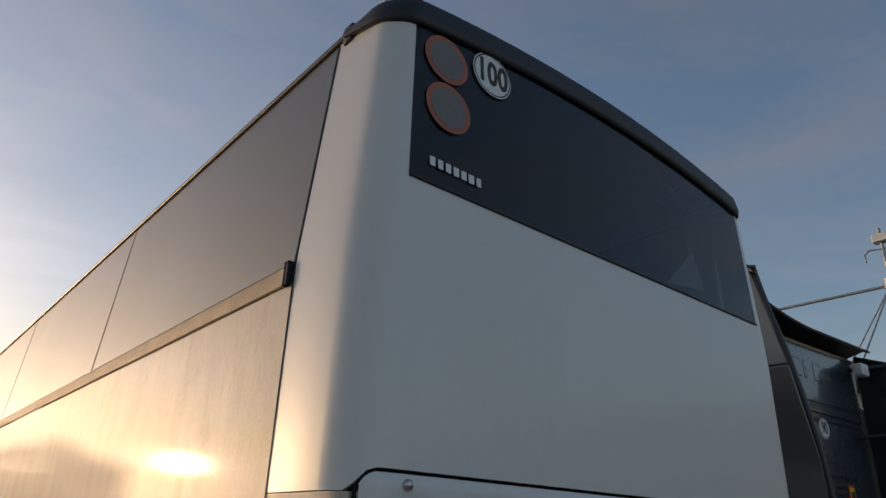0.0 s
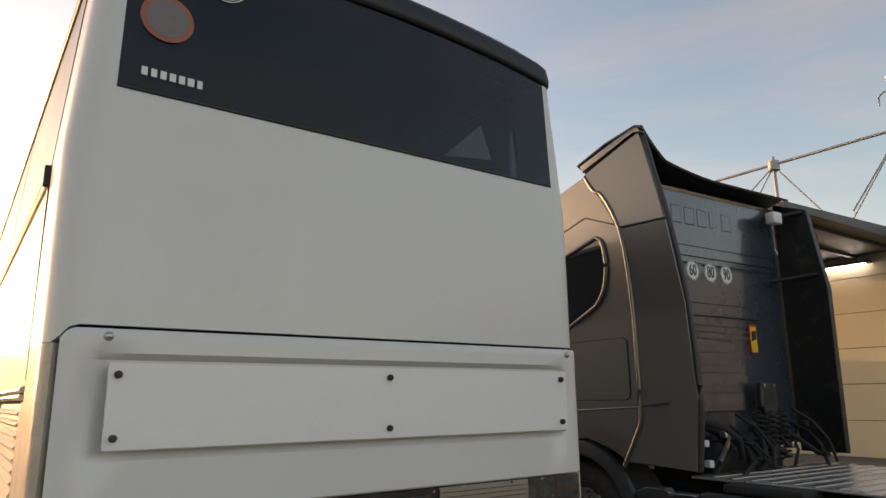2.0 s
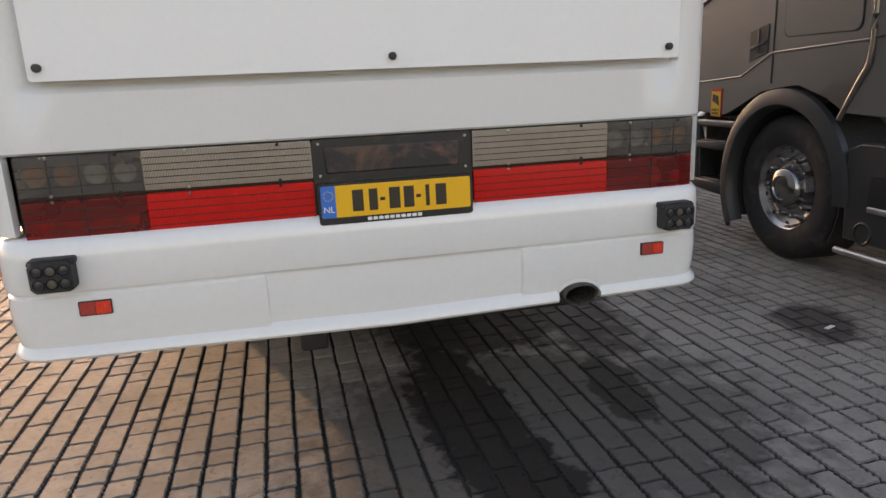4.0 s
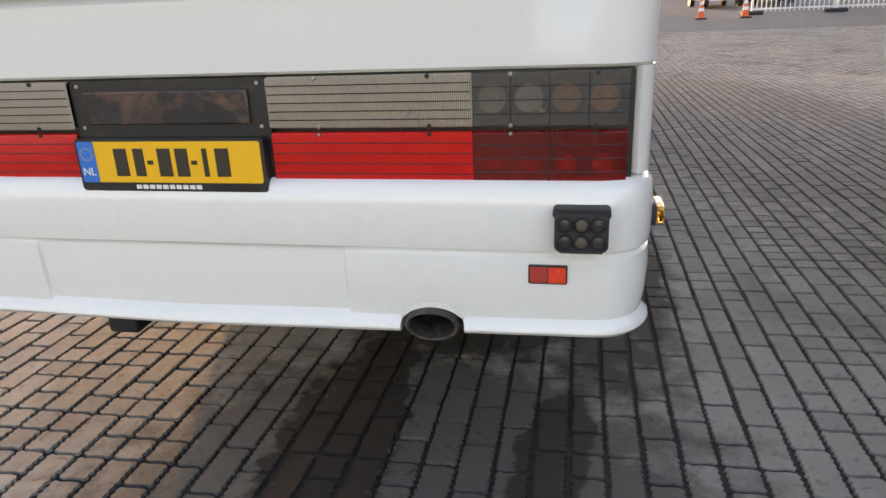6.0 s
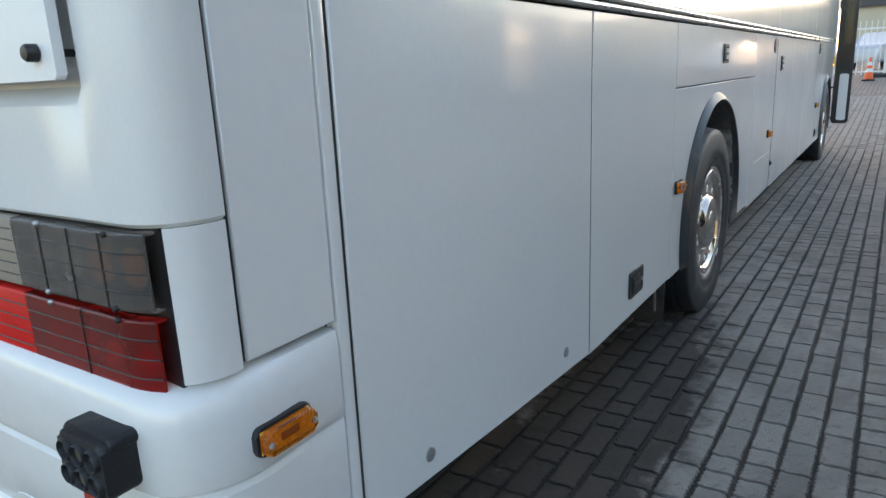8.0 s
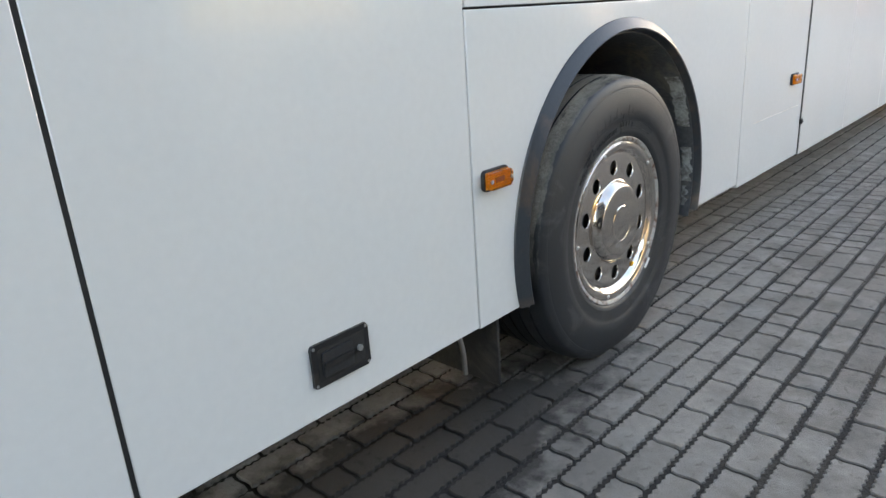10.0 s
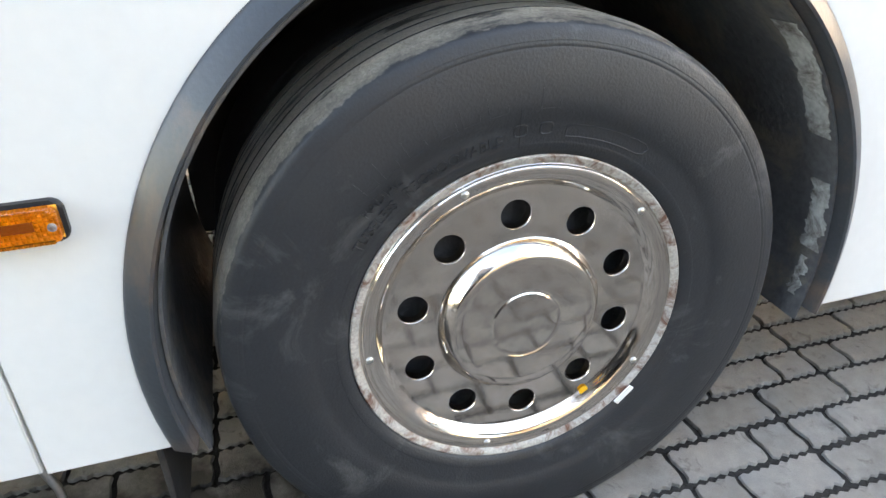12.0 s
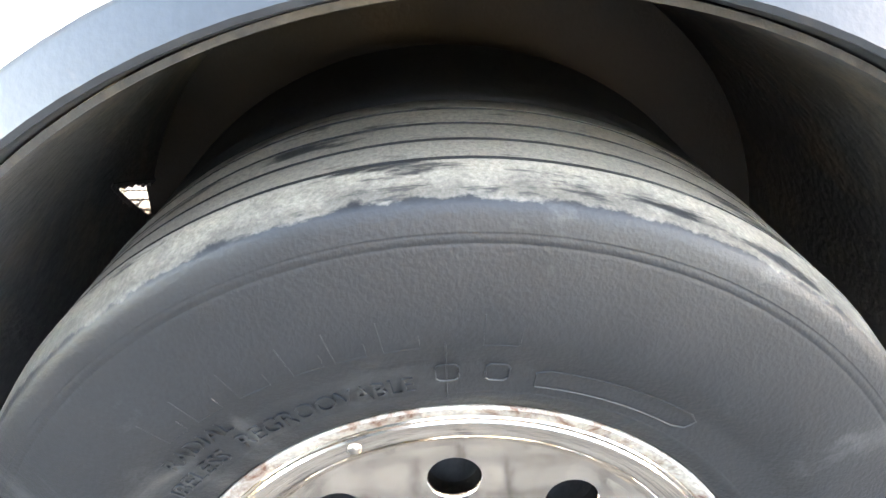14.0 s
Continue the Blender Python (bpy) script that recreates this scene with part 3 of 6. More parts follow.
# dark visor over the rear window, wrapped round the corners
vis = plan(r=0.15, left=0.34, right=0.34)
vrows = []
for out, up in ((-0.02, 0.010), (0.010, 0.006), (0.020, 0.014), (0.024, 0.045), (0.010, 0.115), (-0.03, 0.160), (-0.12, 0.186), (-0.3, 0.20)):
    vrows.append([(lambda q: (q[0], q[1], visor_low(p) + up * (1 - 0.62 * min(1.0, max(0.0, p[1] - 0.02) / 0.28))))(wrap(p, 3.36, out)) for p in vis])
part("roof_visor", grid(vrows, 0.012), VISOR, coach, "dark arched visor over the rear window")
for x in (X0 + 0.075, X1 - 0.075):
    part("visor_clip", box((x - 0.02, 0.31, 3.385), (x + 0.02, 0.37, 3.465), 0.008), BLACK, coach)

# roof
rrows = []
for y in (0.12, 0.5, 3, 6, 9, 12.0, 12.25):
    dip = 0 if y < 12 else 0.05
    row = []
    for k in range(17):
        a = math.pi * k / 16
        x = -1.185 * math.cos(a)
        row.append((x, y, 3.425 + 0.185 * math.sin(a) ** 0.62 - dip))
    rrows.append(row)
part("roof", grid(rrows, 0.03), WHITE, coach, "white arched coach roof")


def side_panel(x, y0, y1, z0, z1, material, outline=None, bevel=0.003):
    """A flush panel with rounded edges on a side of the coach."""
    s = 1 if x > 0 else -1
    o = outline or [(y0, z0), (y1, z0), (y1, z1), (y0, z1)]
    bm = prism(o, 0, x - 0.03 * s, x, 0)
    face = max(bm.faces, key=lambda f: f.calc_center_median().x * s)
    bmesh.ops.bevel(bm, geom=list(face.edges), offset=bevel, segments=2, affect="EDGES", profile=0.5)
    return bm


def arch_outline(y0, y1, z0, z1, cy, cz, r):
    """Panel with a wheel opening cut out of its lower edge."""
    a0 = math.asin((z0 - cz) / r)
    pts = [(y0, z0)]
    for k in range(33):
        a = math.pi - a0 - (math.pi - 2 * a0) * k / 32
        pts.append((cy + r * math.cos(a), cz + r * math.sin(a)))
    return pts + [(y1, z0), (y1, z1), (y0, z1)]


part("lower_wall", box((1.16, 0.40, 0.50), (1.205, 2.76, 0.95)), DARK, coach)
ARCH_Y, ARCH_Z, ARCH_R = 3.540, 0.552, 0.670
right = part("side_wall", box((0.9, 0.4, 0.95), (1.205, 2.75, 2.45)), DARK, coach)
part("side_wall", box((0.9, 4.3, 0.95), (1.205, 9.6, 2.45)), DARK, coach)
part("side_wall", box((0.9, 2.75, 1.27), (1.205, 4.3, 2.45)), DARK, coach)
part("side_wall", box((-1.205, 0.4, 0.95), (-0.9, 2.75, 2.45)), DARK, coach)
part("side_wall", box((-1.205, 4.3, 0.95), (-0.9, 12.1, 2.45)), DARK, coach)
part("side_wall", box((-1.205, 2.75, 1.27), (-0.9, 4.3, 2.45)), DARK, coach)
G = 0.003
RAIL = 1.585
for y0, y1, z0, z1 in ((0.118, 0.335, 0.962, RAIL), (0.336, 0.373, 0.482, RAIL), (1.642, 2.675, SKIRT + 0.005, RAIL), (4.72, 5.685, SKIRT - 0.02, RAIL),
                       (5.72, 6.72, SKIRT - 0.03, RAIL), (6.72, 7.8, SKIRT - 0.03, RAIL), (7.8, 8.85, SKIRT - 0.03, RAIL), (8.85, 9.75, SKIRT - 0.03, RAIL)):
    part("side_panel", side_panel(X1, y0 + G, y1 - G, z0, z1 - G, WHITE), WHITE, coach)
part("side_panel", side_panel(X1, 0, 0, 0, 0, WHITE, [(0.379 + G, 0.482), (1.0, 0.438), (1.635, 0.393), (1.635, RAIL - G), (0.379 + G, RAIL - G)]), WHITE, coach, "long white side panel with a rising lower edge")
part("side_panel", side_panel(X1, 0, 0, 0, 0, WHITE, arch_outline(2.675 + G, 4.72 - G, SKIRT, 1.295 - G, ARCH_Y, ARCH_Z, ARCH_R)), WHITE, coach, "white panel with the rear wheel opening")
part("side_panel", side_panel(X1, 0, 0, 0, 0, WHITE, arch_outline(9.75 + G, 11.3, SKIRT - 0.03, RAIL, FRONT_Y, ARCH_Z, 0.60)), WHITE, coach)
part("locker_flap", side_panel(X1, 2.675 + G, 4.72 - G, 1.295 + G, RAIL - G, WHITE), WHITE, coach, "white locker flap above the wheel")
part("door_seal", box((X1 - 0.05, 5.684, SKIRT - 0.03), (X1 - 0.002, 5.721, RAIL + 0.06)), DARK, coach)
for y in (1.64,):
    part("panel_gap", box((X1 - 0.04, y - 0.005, 0.40), (X1 - 0.0025, y + 0.005, RAIL - 0.004)), DARK, coach)
part("flap_seal", box((1.19, 0.1085, 0.965), (1.2465, 0.1165, 1.83)), BLACK, coach)
part("panel_gap", box((X1 - 0.05, 0.368, 0.49), (X1 - 0.006, 0.387, RAIL)), BLACK, coach)
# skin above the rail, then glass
# the left side takes the sun-toned copies of paint and rail
for x, m in ((X1, WHITE), (X0, DEWY_SUNLIT)):
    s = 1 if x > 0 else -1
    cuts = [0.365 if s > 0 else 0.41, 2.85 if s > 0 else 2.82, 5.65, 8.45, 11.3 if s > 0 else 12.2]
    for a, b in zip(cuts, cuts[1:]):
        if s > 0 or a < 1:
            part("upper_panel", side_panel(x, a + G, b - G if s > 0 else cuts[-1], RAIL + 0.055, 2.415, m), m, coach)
        bm = bmesh.new()
        for zz0, zz1 in ((2.495, 3.418),):
            q = [bm.verts.new((x - s * (inward(z) + d), y, z)) for d in (0, 0.012) for y, z in ((a + 0.012, zz0), (b - 0.012, zz0), (b - 0.012, zz1), (a + 0.012, zz1))]
            for f in ((0, 1, 2, 3), (7, 6, 5, 4), (0, 4, 5, 1), (1, 5, 6, 2), (2, 6, 7, 3), (3, 7, 4, 0)):
                bm.faces.new([q[i] for i in f])
        part("side_window", bm, SIDE_GLASS if s > 0 else HAZY_GLASS, coach, "large tinted side window, hazy with dew")
        part("window_joint", tube([(x - s * 0.008, b, 2.49), (x - s * (0.008 + inward(3.42)), b, 3.42)], 0.0115, 6), BLACK, coach)
    part("roof_gutter", tube([(x - s * inward(3.43), 0.33, 3.432), (x - s * inward(3.43), 12.1, 3.432)], 0.016), BLACK, coach)
    part("waist_rail", prism([(x, 2.418), (x + s * 0.008, 2.422), (x + s * 0.011, 2.45), (x + s * 0.008, 2.484), (x, 2.488)], 1, 0.44, 12.0), ALLOY if s > 0 else DEW_RAIL_SUNLIT, coach, "narrow metal rail under the windows")
    part("rail_end", box((x - s * 0.004, 0.424, 2.414), (x + s * 0.016, 0.445, 2.492), 0.004), BLACK, coach)
    for z in (RAIL + 0.004, RAIL + 0.031):
        part("rub_rail", prism([(x - 0.01 * s, z), (x + s * 0.008, z + 0.002), (x + s * 0.013, z + 0.011), (x + s * 0.008, z + 0.021), (x - 0.01 * s, z + 0.023)], 1, 0.40 if s > 0 else 0.5, 11.25 if s > 0 else 12.1), ALLOY, coach, "bright metal rub rail")
    jy = 0.362 if s > 0 else 0.407
    part("cap_joint", tube([(x + s * 0.001, jy, 1.66), (x + s * 0.001, jy, 2.45), (x + s * 0.001 - s * inward(3.41), jy, 3.41)], 0.0032), BLACK, coach)

# left side below the rail
# panels drawn down past SKIRT to keep low sun from under the coach
LOW = 0.25
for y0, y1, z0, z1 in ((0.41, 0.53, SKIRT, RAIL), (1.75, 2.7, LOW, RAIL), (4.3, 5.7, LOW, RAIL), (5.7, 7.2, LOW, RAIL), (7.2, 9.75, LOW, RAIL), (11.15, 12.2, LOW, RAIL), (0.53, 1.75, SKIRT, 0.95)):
    part("side_panel", side_panel(X0, y0 + G, y1 - G, z0, z1 - G, DEWY_SUNLIT), DEWY_SUNLIT, coach)
part("side_panel", side_panel(X0, 0, 0, 0, 0, DEWY_SUNLIT, arch_outline(2.7, 4.3, LOW, RAIL - G, WHEEL_Y, ARCH_Z, ARCH_R)), DEWY_SUNLIT, coach)
part("side_panel", side_panel(X0, 0, 0, 0, 0, DEWY_SUNLIT, arch_outline(9.75, 11.15, LOW, RAIL - G, FRONT_Y, ARCH_Z, 0.60)), DEWY_SUNLIT, coach)
vent = part("engine_grille", box((X0 + 0.01, 0.54, 0.96), (X0 + 0.04, 1.74, RAIL - 0.01)), BLACK, coach, "louvred engine grille")
for k in range(14):
    z = 0.985 + k * 0.042
    part("louvre", prism([(X0 - 0.004, z), (X0 + 0.016, z + 0.02), (X0 + 0.012, z + 0.026), (X0 - 0.008, z + 0.008)], 1, 0.545, 1.735), DEWY_SUNLIT, vent)

# engine flap
FL, FR = -1.10, 1.125
flap_plan = [p for p in plan(r=0.095, left=0.2, right=0.108, extra=(-1.105, -1.075, 1.095, 1.115), n=10) if p[0] > -1.21]
frows = []
for z in (1.205, 1.212, 1.385, 1.412, 1.72, 1.742, 1.79, 1.815, 1.825):
    row = []
    for p in flap_plan:
        zz = z
        if z > 1.75:      # rounded upper corners
            zz = z - corner_drop(p[0]) * (z - 1.742) / 0.083
        c = wrap(p, zz, 0.004 if 1.208 < z < 1.82 else -0.004)
        if 1.40 < z < 1.73 and -1.08 < p[0] < 1.1 and p[1] < 0.02:
            c = (c[0], c[1] + 0.03, c[2])
        row.append(c)
    frows.append(row)
flap = part("engine_flap", grid(frows, 0.025), WHITE_REAR, coach, "white engine flap with a recessed field")
part("flap_gap", grid([[wrap(p, z, -0.065) for p in plan(r=0.10, left=0.44, right=0.34)] for z in (0.9, 1.3, 1.9)], 0.01), BLACK, coach)
cover = part("cover_sheet", prism(rounded(-1.05, 1.10, 1.422, 1.708, 0.008), 1, -0.028, -0.012, 0.003), SHEET, flap, "flat white cover sheet on bolts")
for x in (-1.02, 0.043, 1.056):
    for z in (1.669, 1.461):
        part("bolt", lathe([(0.006, 0.05), (0.006, -0.028), (0.013, -0.029), (0.013, -0.042), (0.010, -0.046), (0.0001, -0.047)], 1, 14, centre=(x, 0, z)), BLACK, cover)
for x in (-1.056, 1.137):
    part("hinge_screw", lathe([(0.016, 0.01), (0.016, -0.010), (0.010, -0.018), (0.0001, -0.020)], 1, 16, centre=(x, 0, 1.797)), STEEL, flap)

# left wall of the cap below the flap line, and corner pieces beside the lamps
corner = plan(r=0.092, left=0.405, right=0.108, n=9)
for name, keep in (("corner_panel", lambda p: p[0] < -1.158), ("corner_panel", lambda p: p[0] > 1.205)):
    some = [p for p in corner if keep(p)]
    part(name, grid([[wrap(p, z, 0.002) for p in some] for z in (0.955, 1.08, 1.2, 1.2045)], 0.03), WHITE, coach)
left_strip = [p for p in corner if p[0] < -1.215]
part("corner_panel", grid([[wrap(p, z) for p in left_strip] for z in (1.2, 1.5, 1.772)], 0.03), DEWY_SUNLIT, coach)

# lamp band
band = part("lamp_band", prism(rounded(-1.155, 1.205, 0.925, 1.203, 0.01), 1, 0.026, 0.06), BLACK, coach, "black housing across the back that holds the lamps")


def lens_y(x, front):
    """The outer lenses sweep back round the corners."""
    return front + 3.6 * max(0.0, abs(x) - 1.125) ** 2


def lens(x0, x1, z0, z1, material, name, label, lines_z, lines_x, front=-0.012):
    """A moulded lamp lens with cross ribs and screws."""
    xs_ = [x0 + (x1 - x0) * k / 16 for k in range(17)]
    cols = [(x, 0.0) for x in xs_]
    if material in (GREY_RIB, RED_RIB):      # upright moulded ribs
        n_ = 2 * int((x1 - x0) / 0.0046)
        cols = [(x0 + (x1 - x0) * k / n_, 0.0024 * (k % 2)) for k in range(n_ + 1)]
    rows_ = [[(x, lens_y(x, front) + d + w, z) for x, w in cols] for d, z in ((0.020, z0), (0.004, z0 + 0.0005), (0.001, z0 + 0.002), (0, z0 + 0.005), (0, z1 - 0.005), (0.001, z1 - 0.002), (0.004, z1 - 0.0005), (0.020, z1))]
    ob = part(name, grid(rows_, 0.005), material, band, label)
    for k in range(1, lines_z):
        z = z0 + (z1 - z0) * k / lines_z
        part("rib", tube([(x, lens_y(x, front) + 0.0002, z) for x in xs_], 0.0014, 6), BLACK, ob)
    for k in range(1, lines_x):
        x = x0 + (x1 - x0) * k / lines_x
        y = lens_y(x, front)
        part("rib", box((x - 0.0014, y - 0.0016, z0 + 0.003), (x + 0.0014, y + 0.001, z1 - 0.003)), BLACK, ob)
    for k in (0.25, 0.8):
        x = x0 + (x1 - x0) * k
        y = lens_y(x, front)
        for z in (z0 + 0.004, z1 - 0.004):
            part("screw", lathe([(0.0055, y + 0.002), (0.0055, y - 0.003), (0.003, y - 0.0055), (0.0001, y - 0.0055)], 1, 10, centre=(x, 0, z)), STEEL if k < 0.5 else BLACK, ob)
    return ob


ZU0, ZU1, ZL0, ZL1 = 1.073, 1.199, 0.933, 1.062
for a, b, c, d in ((-1.140, -0.778, -0.774, -0.250), (0.832, 1.192, 0.317, 0.828)):
    up = lens(a, b, ZU0, ZU1, SMOKE_LENS, "smoked_lamp", "smoked indicator and reversing lamp lens", 4, 4)
    low = lens(a, b, ZL0, ZL1, RED_LENS, "tail_lamp", "dark red tail lamp lens", 4, 2)
    for k in range(4):
        x = a + (b - a) * (k + 0.5) / 4 * 0.97
        bowl = CUP_AMBER if (k > 1 if a > 0 else k < 2) else CUP
        part("bulb", lathe([(0.034, 0.0185), (0.026, 0.0202), (0.014, 0.0212), (0.012, 0.017), (0.0001, 0.0165)], 1, 18, centre=(x, 0, (ZU0 + ZU1) / 2)), bowl, up)
        part("bulb", lathe([(0.026, 0.0185), (0.022, 0.012), (0.014, 0.006), (0.006, 0.003), (0.0001, 0.0025)], 1, 18, centre=(x, 0, ZL0 + 0.045)), CUP, low)
    lens(c, d, ZU0, ZU1, GREY_RIB, "grey_grille", "grey finely ribbed filler panel", 6, 1)
    lens(c, d, ZL0, ZL1, RED_RIB, "red_reflector_panel", "bright red ribbed reflector panel", 5, 1)

# number plate housing
box_ = part("plate_housing", prism(rounded(-0.246, 0.313, 0.928, 1.20, 0.008), 1, 0.000, 0.03, 0.004), BLACK, band, "worn black number plate housing")
part("light_cover", prism([(-0.200, 1.086), (0.262, 1.086), (0.262, 1.172), (-0.205, 1.172)], 1, -0.010, 0.004, 0.004), LED_BROWN, box_, "scorched dark cover with rusty corners")
for x in (-0.222, 0.288):
    for z in (1.078, 1.186):
        part("housing_screw", lathe([(0.005, 0.002), (0.005, -0.003), (0.0001, -0.004)], 1, 10, centre=(x, 0, z)), GALV, box_)
plate = part("number_plate", prism(rounded(-0.238, 0.301, 0.914, 1.054, 0.008), 1, -0.036, 0.002, 0.003), BLACK, band, "yellow number plate in a black holder")
part("plate_face", prism(rounded(-0.229, 0.292, 0.938, 1.047, 0.006), 1, -0.0385, -0.034, 0.001), PLATE_YELLOW, plate)
part("plate_band", prism(rounded(-0.229, -0.180, 0.938, 1.047, 0.005), 1, -0.0400, -0.034), PLATE_BLUE, plate)
words("country_code", "NL", 0.030, pose(-0.2045, -0.0405, 0.966, 90, 0, 0), PAPER, plate)
for k in range(12):
    a = 2 * math.pi * k / 12
    x, z = -0.2045 + 0.016 * math.cos(a), 1.013 + 0.016 * math.sin(a)
    part("plate_star", box((x - 0.0015, -0.0410, z - 0.0015), (x + 0.0015, -0.0395, z + 0.0015)), PLATE_YELLOW, plate)
for x, wdt, hgt in ((-0.105, 0.038, 0.074), (-0.052, 0.030, 0.074), (-0.020, 0.017, 0.011), (0.022, 0.038, 0.074), (0.072, 0.036, 0.074), (0.106, 0.017, 0.011), (0.138, 0.014, 0.074), (0.186, 0.038, 0.074)):      # figures as plain bars
    part("plate_bar", box((x - wdt / 2, -0.0402, 0.992 - hgt / 2), (x + wdt / 2, -0.0378, 0.992 + hgt / 2), 0.0008), INK, plate)
for k in range(10):      # dealer's name as plain bars
    part("plate_bar", box((-0.075 + 0.0195 * k, -0.0372, 0.9205), (-0.075 + 0.0195 * k + 0.015, -0.0355, 0.9315)), PAPER, plate)

# bumper
bx = plan(r=0.125, left=0.255, right=0.331, extra=(-0.436, -0.43, 0.484, 0.49, 0.60, 0.6265, 0.629, 0.633, 0.64, 0.652, 0.67, 0.69, 0.715, 0.74, 0.76, 0.778, 0.79, 0.797, 0.801, 0.8035, 0.83), n=9)
brows = []
for out, z in ((-0.11, 0.950), (-0.02, 0.950), (0.028, 0.944), (0.045, 0.925), (0.050, 0.88), (0.050, 0.79), (0.046, 0.772), (0.036, 0.766), (0.034, 0.760), (0.044, 0.753), (0.047, 0.70), (0.043, 0.63), (0.037, 0.598), (0.036, 0.588), (0.054, 0.570), (0.056, 0.556), (0.048, 0.546), (-0.06, 0.546)):
    row = []
    for p in bx:
        o, zz = out, z
        if -0.433 < p[0] < 0.487 and p[1] < 0.01 and 0.59 < z < 0.758:
            o -= 0.010
        x, y, nx, ny = p
        if z < 0.6 and x > 1.2:
            zz -= 0.042 * min(1.0, max(0.0, y - 0.08) / 0.22)
        sag = -0.02 * (1 - min(1, abs(x) / 1.2)) * (1 if z < 0.6 else 0)
        fade = 1 - 0.85 * min(1.0, max(0.0, y - 0.13) / 0.2) if abs(nx) > 0.99 else 1.0      # the sides run flush into the panels
        zz += sag
        if abs(x - 0.715) < 0.0835 and y < 0.01:      # cut-out for the exhaust pipe
            cut = 0.566 + 0.046 * math.sqrt(1 - ((x - 0.715) / 0.0835) ** 2)
            if zz < cut:
                zz, o = cut, min(o, 0.042)
        row.append((x + nx * (o - 0.03 * abs(nx)) * (fade if o > 0.03 else 1.0), y + (0.012 if y < 0.3 else 0.0) + ny * o, zz))
    brows.append(row)
bumper = part("rear_bumper", grid(brows, 0.006), WHITE, coach, "white moulded rear bumper with a stepped lower edge")
part("exhaust_pipe", lathe([(0.078, 0.25), (0.078, -0.045), (0.072, -0.05), (0.066, -0.045), (0.066, 0.2), (0.0001, 0.2)], 1, 36), SOOT, coach, "sooty dark exhaust pipe", pose(0.715, -0.001, 0.565, 8, 0, 0) @ Matrix.Diagonal((0.93, 1, 0.58, 1)))
part("tow_bracket", box((-0.34, 0.06, 0.43), (-0.24, 0.2, 0.56), 0.01), BLACK, coach)


def sensor(x):
    """Rubber-cased cluster of six round lenses."""
    ob = part("corner_lamp", prism(rounded(x - 0.062, x + 0.062, 0.790, 0.888, 0.014), 1, -0.094, -0.030, 0.01, segments=3), RUBBER, bumper, "black rubber cluster with round recessed lenses")
    part("rim", prism(rounded(x - 0.067, x + 0.067, 0.868, 0.893, 0.01), 1, -0.080, -0.030, 0.006), RUBBER, ob)
    for i in range(3):
        for j in range(2):
            cx, cz = x - 0.038 + 0.038 * i, 0.817 + 0.042 * j
            part("lens_tube", lathe([(0.0145, -0.090), (0.0150, -0.099), (0.0165, -0.1015), (0.0185, -0.099), (0.0195, -0.090)], 1, 18, centre=(cx, 0, cz), close=True), RUBBER, ob)
            part("lens", lathe([(0.0135, -0.0945), (0.006, -0.0962), (0.0001, -0.0965)], 1, 16, centre=(cx, 0, cz)), TAN if i == 1 else LENS_DARK, ob)
    return ob


sensor(1.092)
sensor(-1.068)
for x0, x1 in ((0.966, 1.062), (-1.022, -0.922)):
    r = part("reflector", prism(rounded(x0, x1, 0.688, 0.737, 0.004), 1, -0.040, -0.020, 0.002), BLACK, bumper, "small red reflector in the bumper")
    mid = (x0 + x1) / 2
    for a, b in ((x0 + 0.004, mid - 0.001), (mid + 0.001, x1 - 0.004)):
        part("reflector_half", prism(rounded(a, b, 0.692, 0.733, 0.002), 1, -0.043, -0.036, 0.001), RED_BACK if a > x0 + 0.01 else RED_DULL, r)


def facets(x, s, y, z, length, height):
    """Field of small pyramids, as inside a reflector."""
    bm = bmesh.new()
    nu, nv = 16, 7
    du, dv = length / nu, height / nv
    for a in range(nu):
        for b in range(nv):
            y0, z0 = y - length / 2 + a * du, z - height / 2 + b * dv
            q = [bm.verts.new((x, yy, zz)) for yy, zz in ((y0, z0), (y0 + du, z0), (y0 + du, z0 + dv), (y0, z0 + dv))]
            top = bm.verts.new((x + s * 0.0045, y0 + du * (0.3 if (a + b) % 2 else 0.7), z0 + dv / 2))
            for k in range(4):
                bm.faces.new((q[k], q[(k + 1) % 4], top))
    return bm


def marker(x, y, z, parent, length=0.118, height=0.062):
    """Amber side marker on a dark rubber base."""
    s = 1 if x > 0 else -1
    o = [(y + a, z + b) for a, b in rounded(-length / 2, length / 2, -height / 2, height / 2, 0.014)]
    base = part("side_marker", prism(o, 0, min(x, x + s * 0.012), max(x, x + s * 0.012), 0.003), RUBBER, parent, "amber side marker lamp on a rubber base")
    i = [(y + a, z + b) for a, b in rounded(-length / 2 + 0.006, length / 2 - 0.006, -height / 2 + 0.006, height / 2 - 0.006, 0.01)]
    part("lens", prism(i, 0, min(x + s * 0.011, x + s * 0.032), max(x + s * 0.011, x + s * 0.032), 0.006, segments=3), AMBER_LENS, base)
    part("reflector", facets(x + s * 0.0135, s, y, z, length - 0.013, height - 0.013), AMBER_BACK, base)
    part("reflector_strip", box((x + s * 0.0155 if s > 0 else x - 0.019, y - 0.02, z - 0.007), (x + 0.019 if s > 0 else x - 0.0155, y + 0.02, z + 0.007)), FADED_RED, base)
    for d in (-length / 2 + 0.014, length / 2 - 0.014):
        part("screw", lathe([(0.006, x + s * 0.03), (0.006, x + s * 0.034), (0.0001, x + s * 0.035)], 0, 10, centre=(0, y + d, z)), RUSTY, base)


marker(1.266, 0.158, 0.828, bumper, 0.128, 0.055)
marker(-1.262, 0.16, 0.828, bumper, 0.125, 0.055)
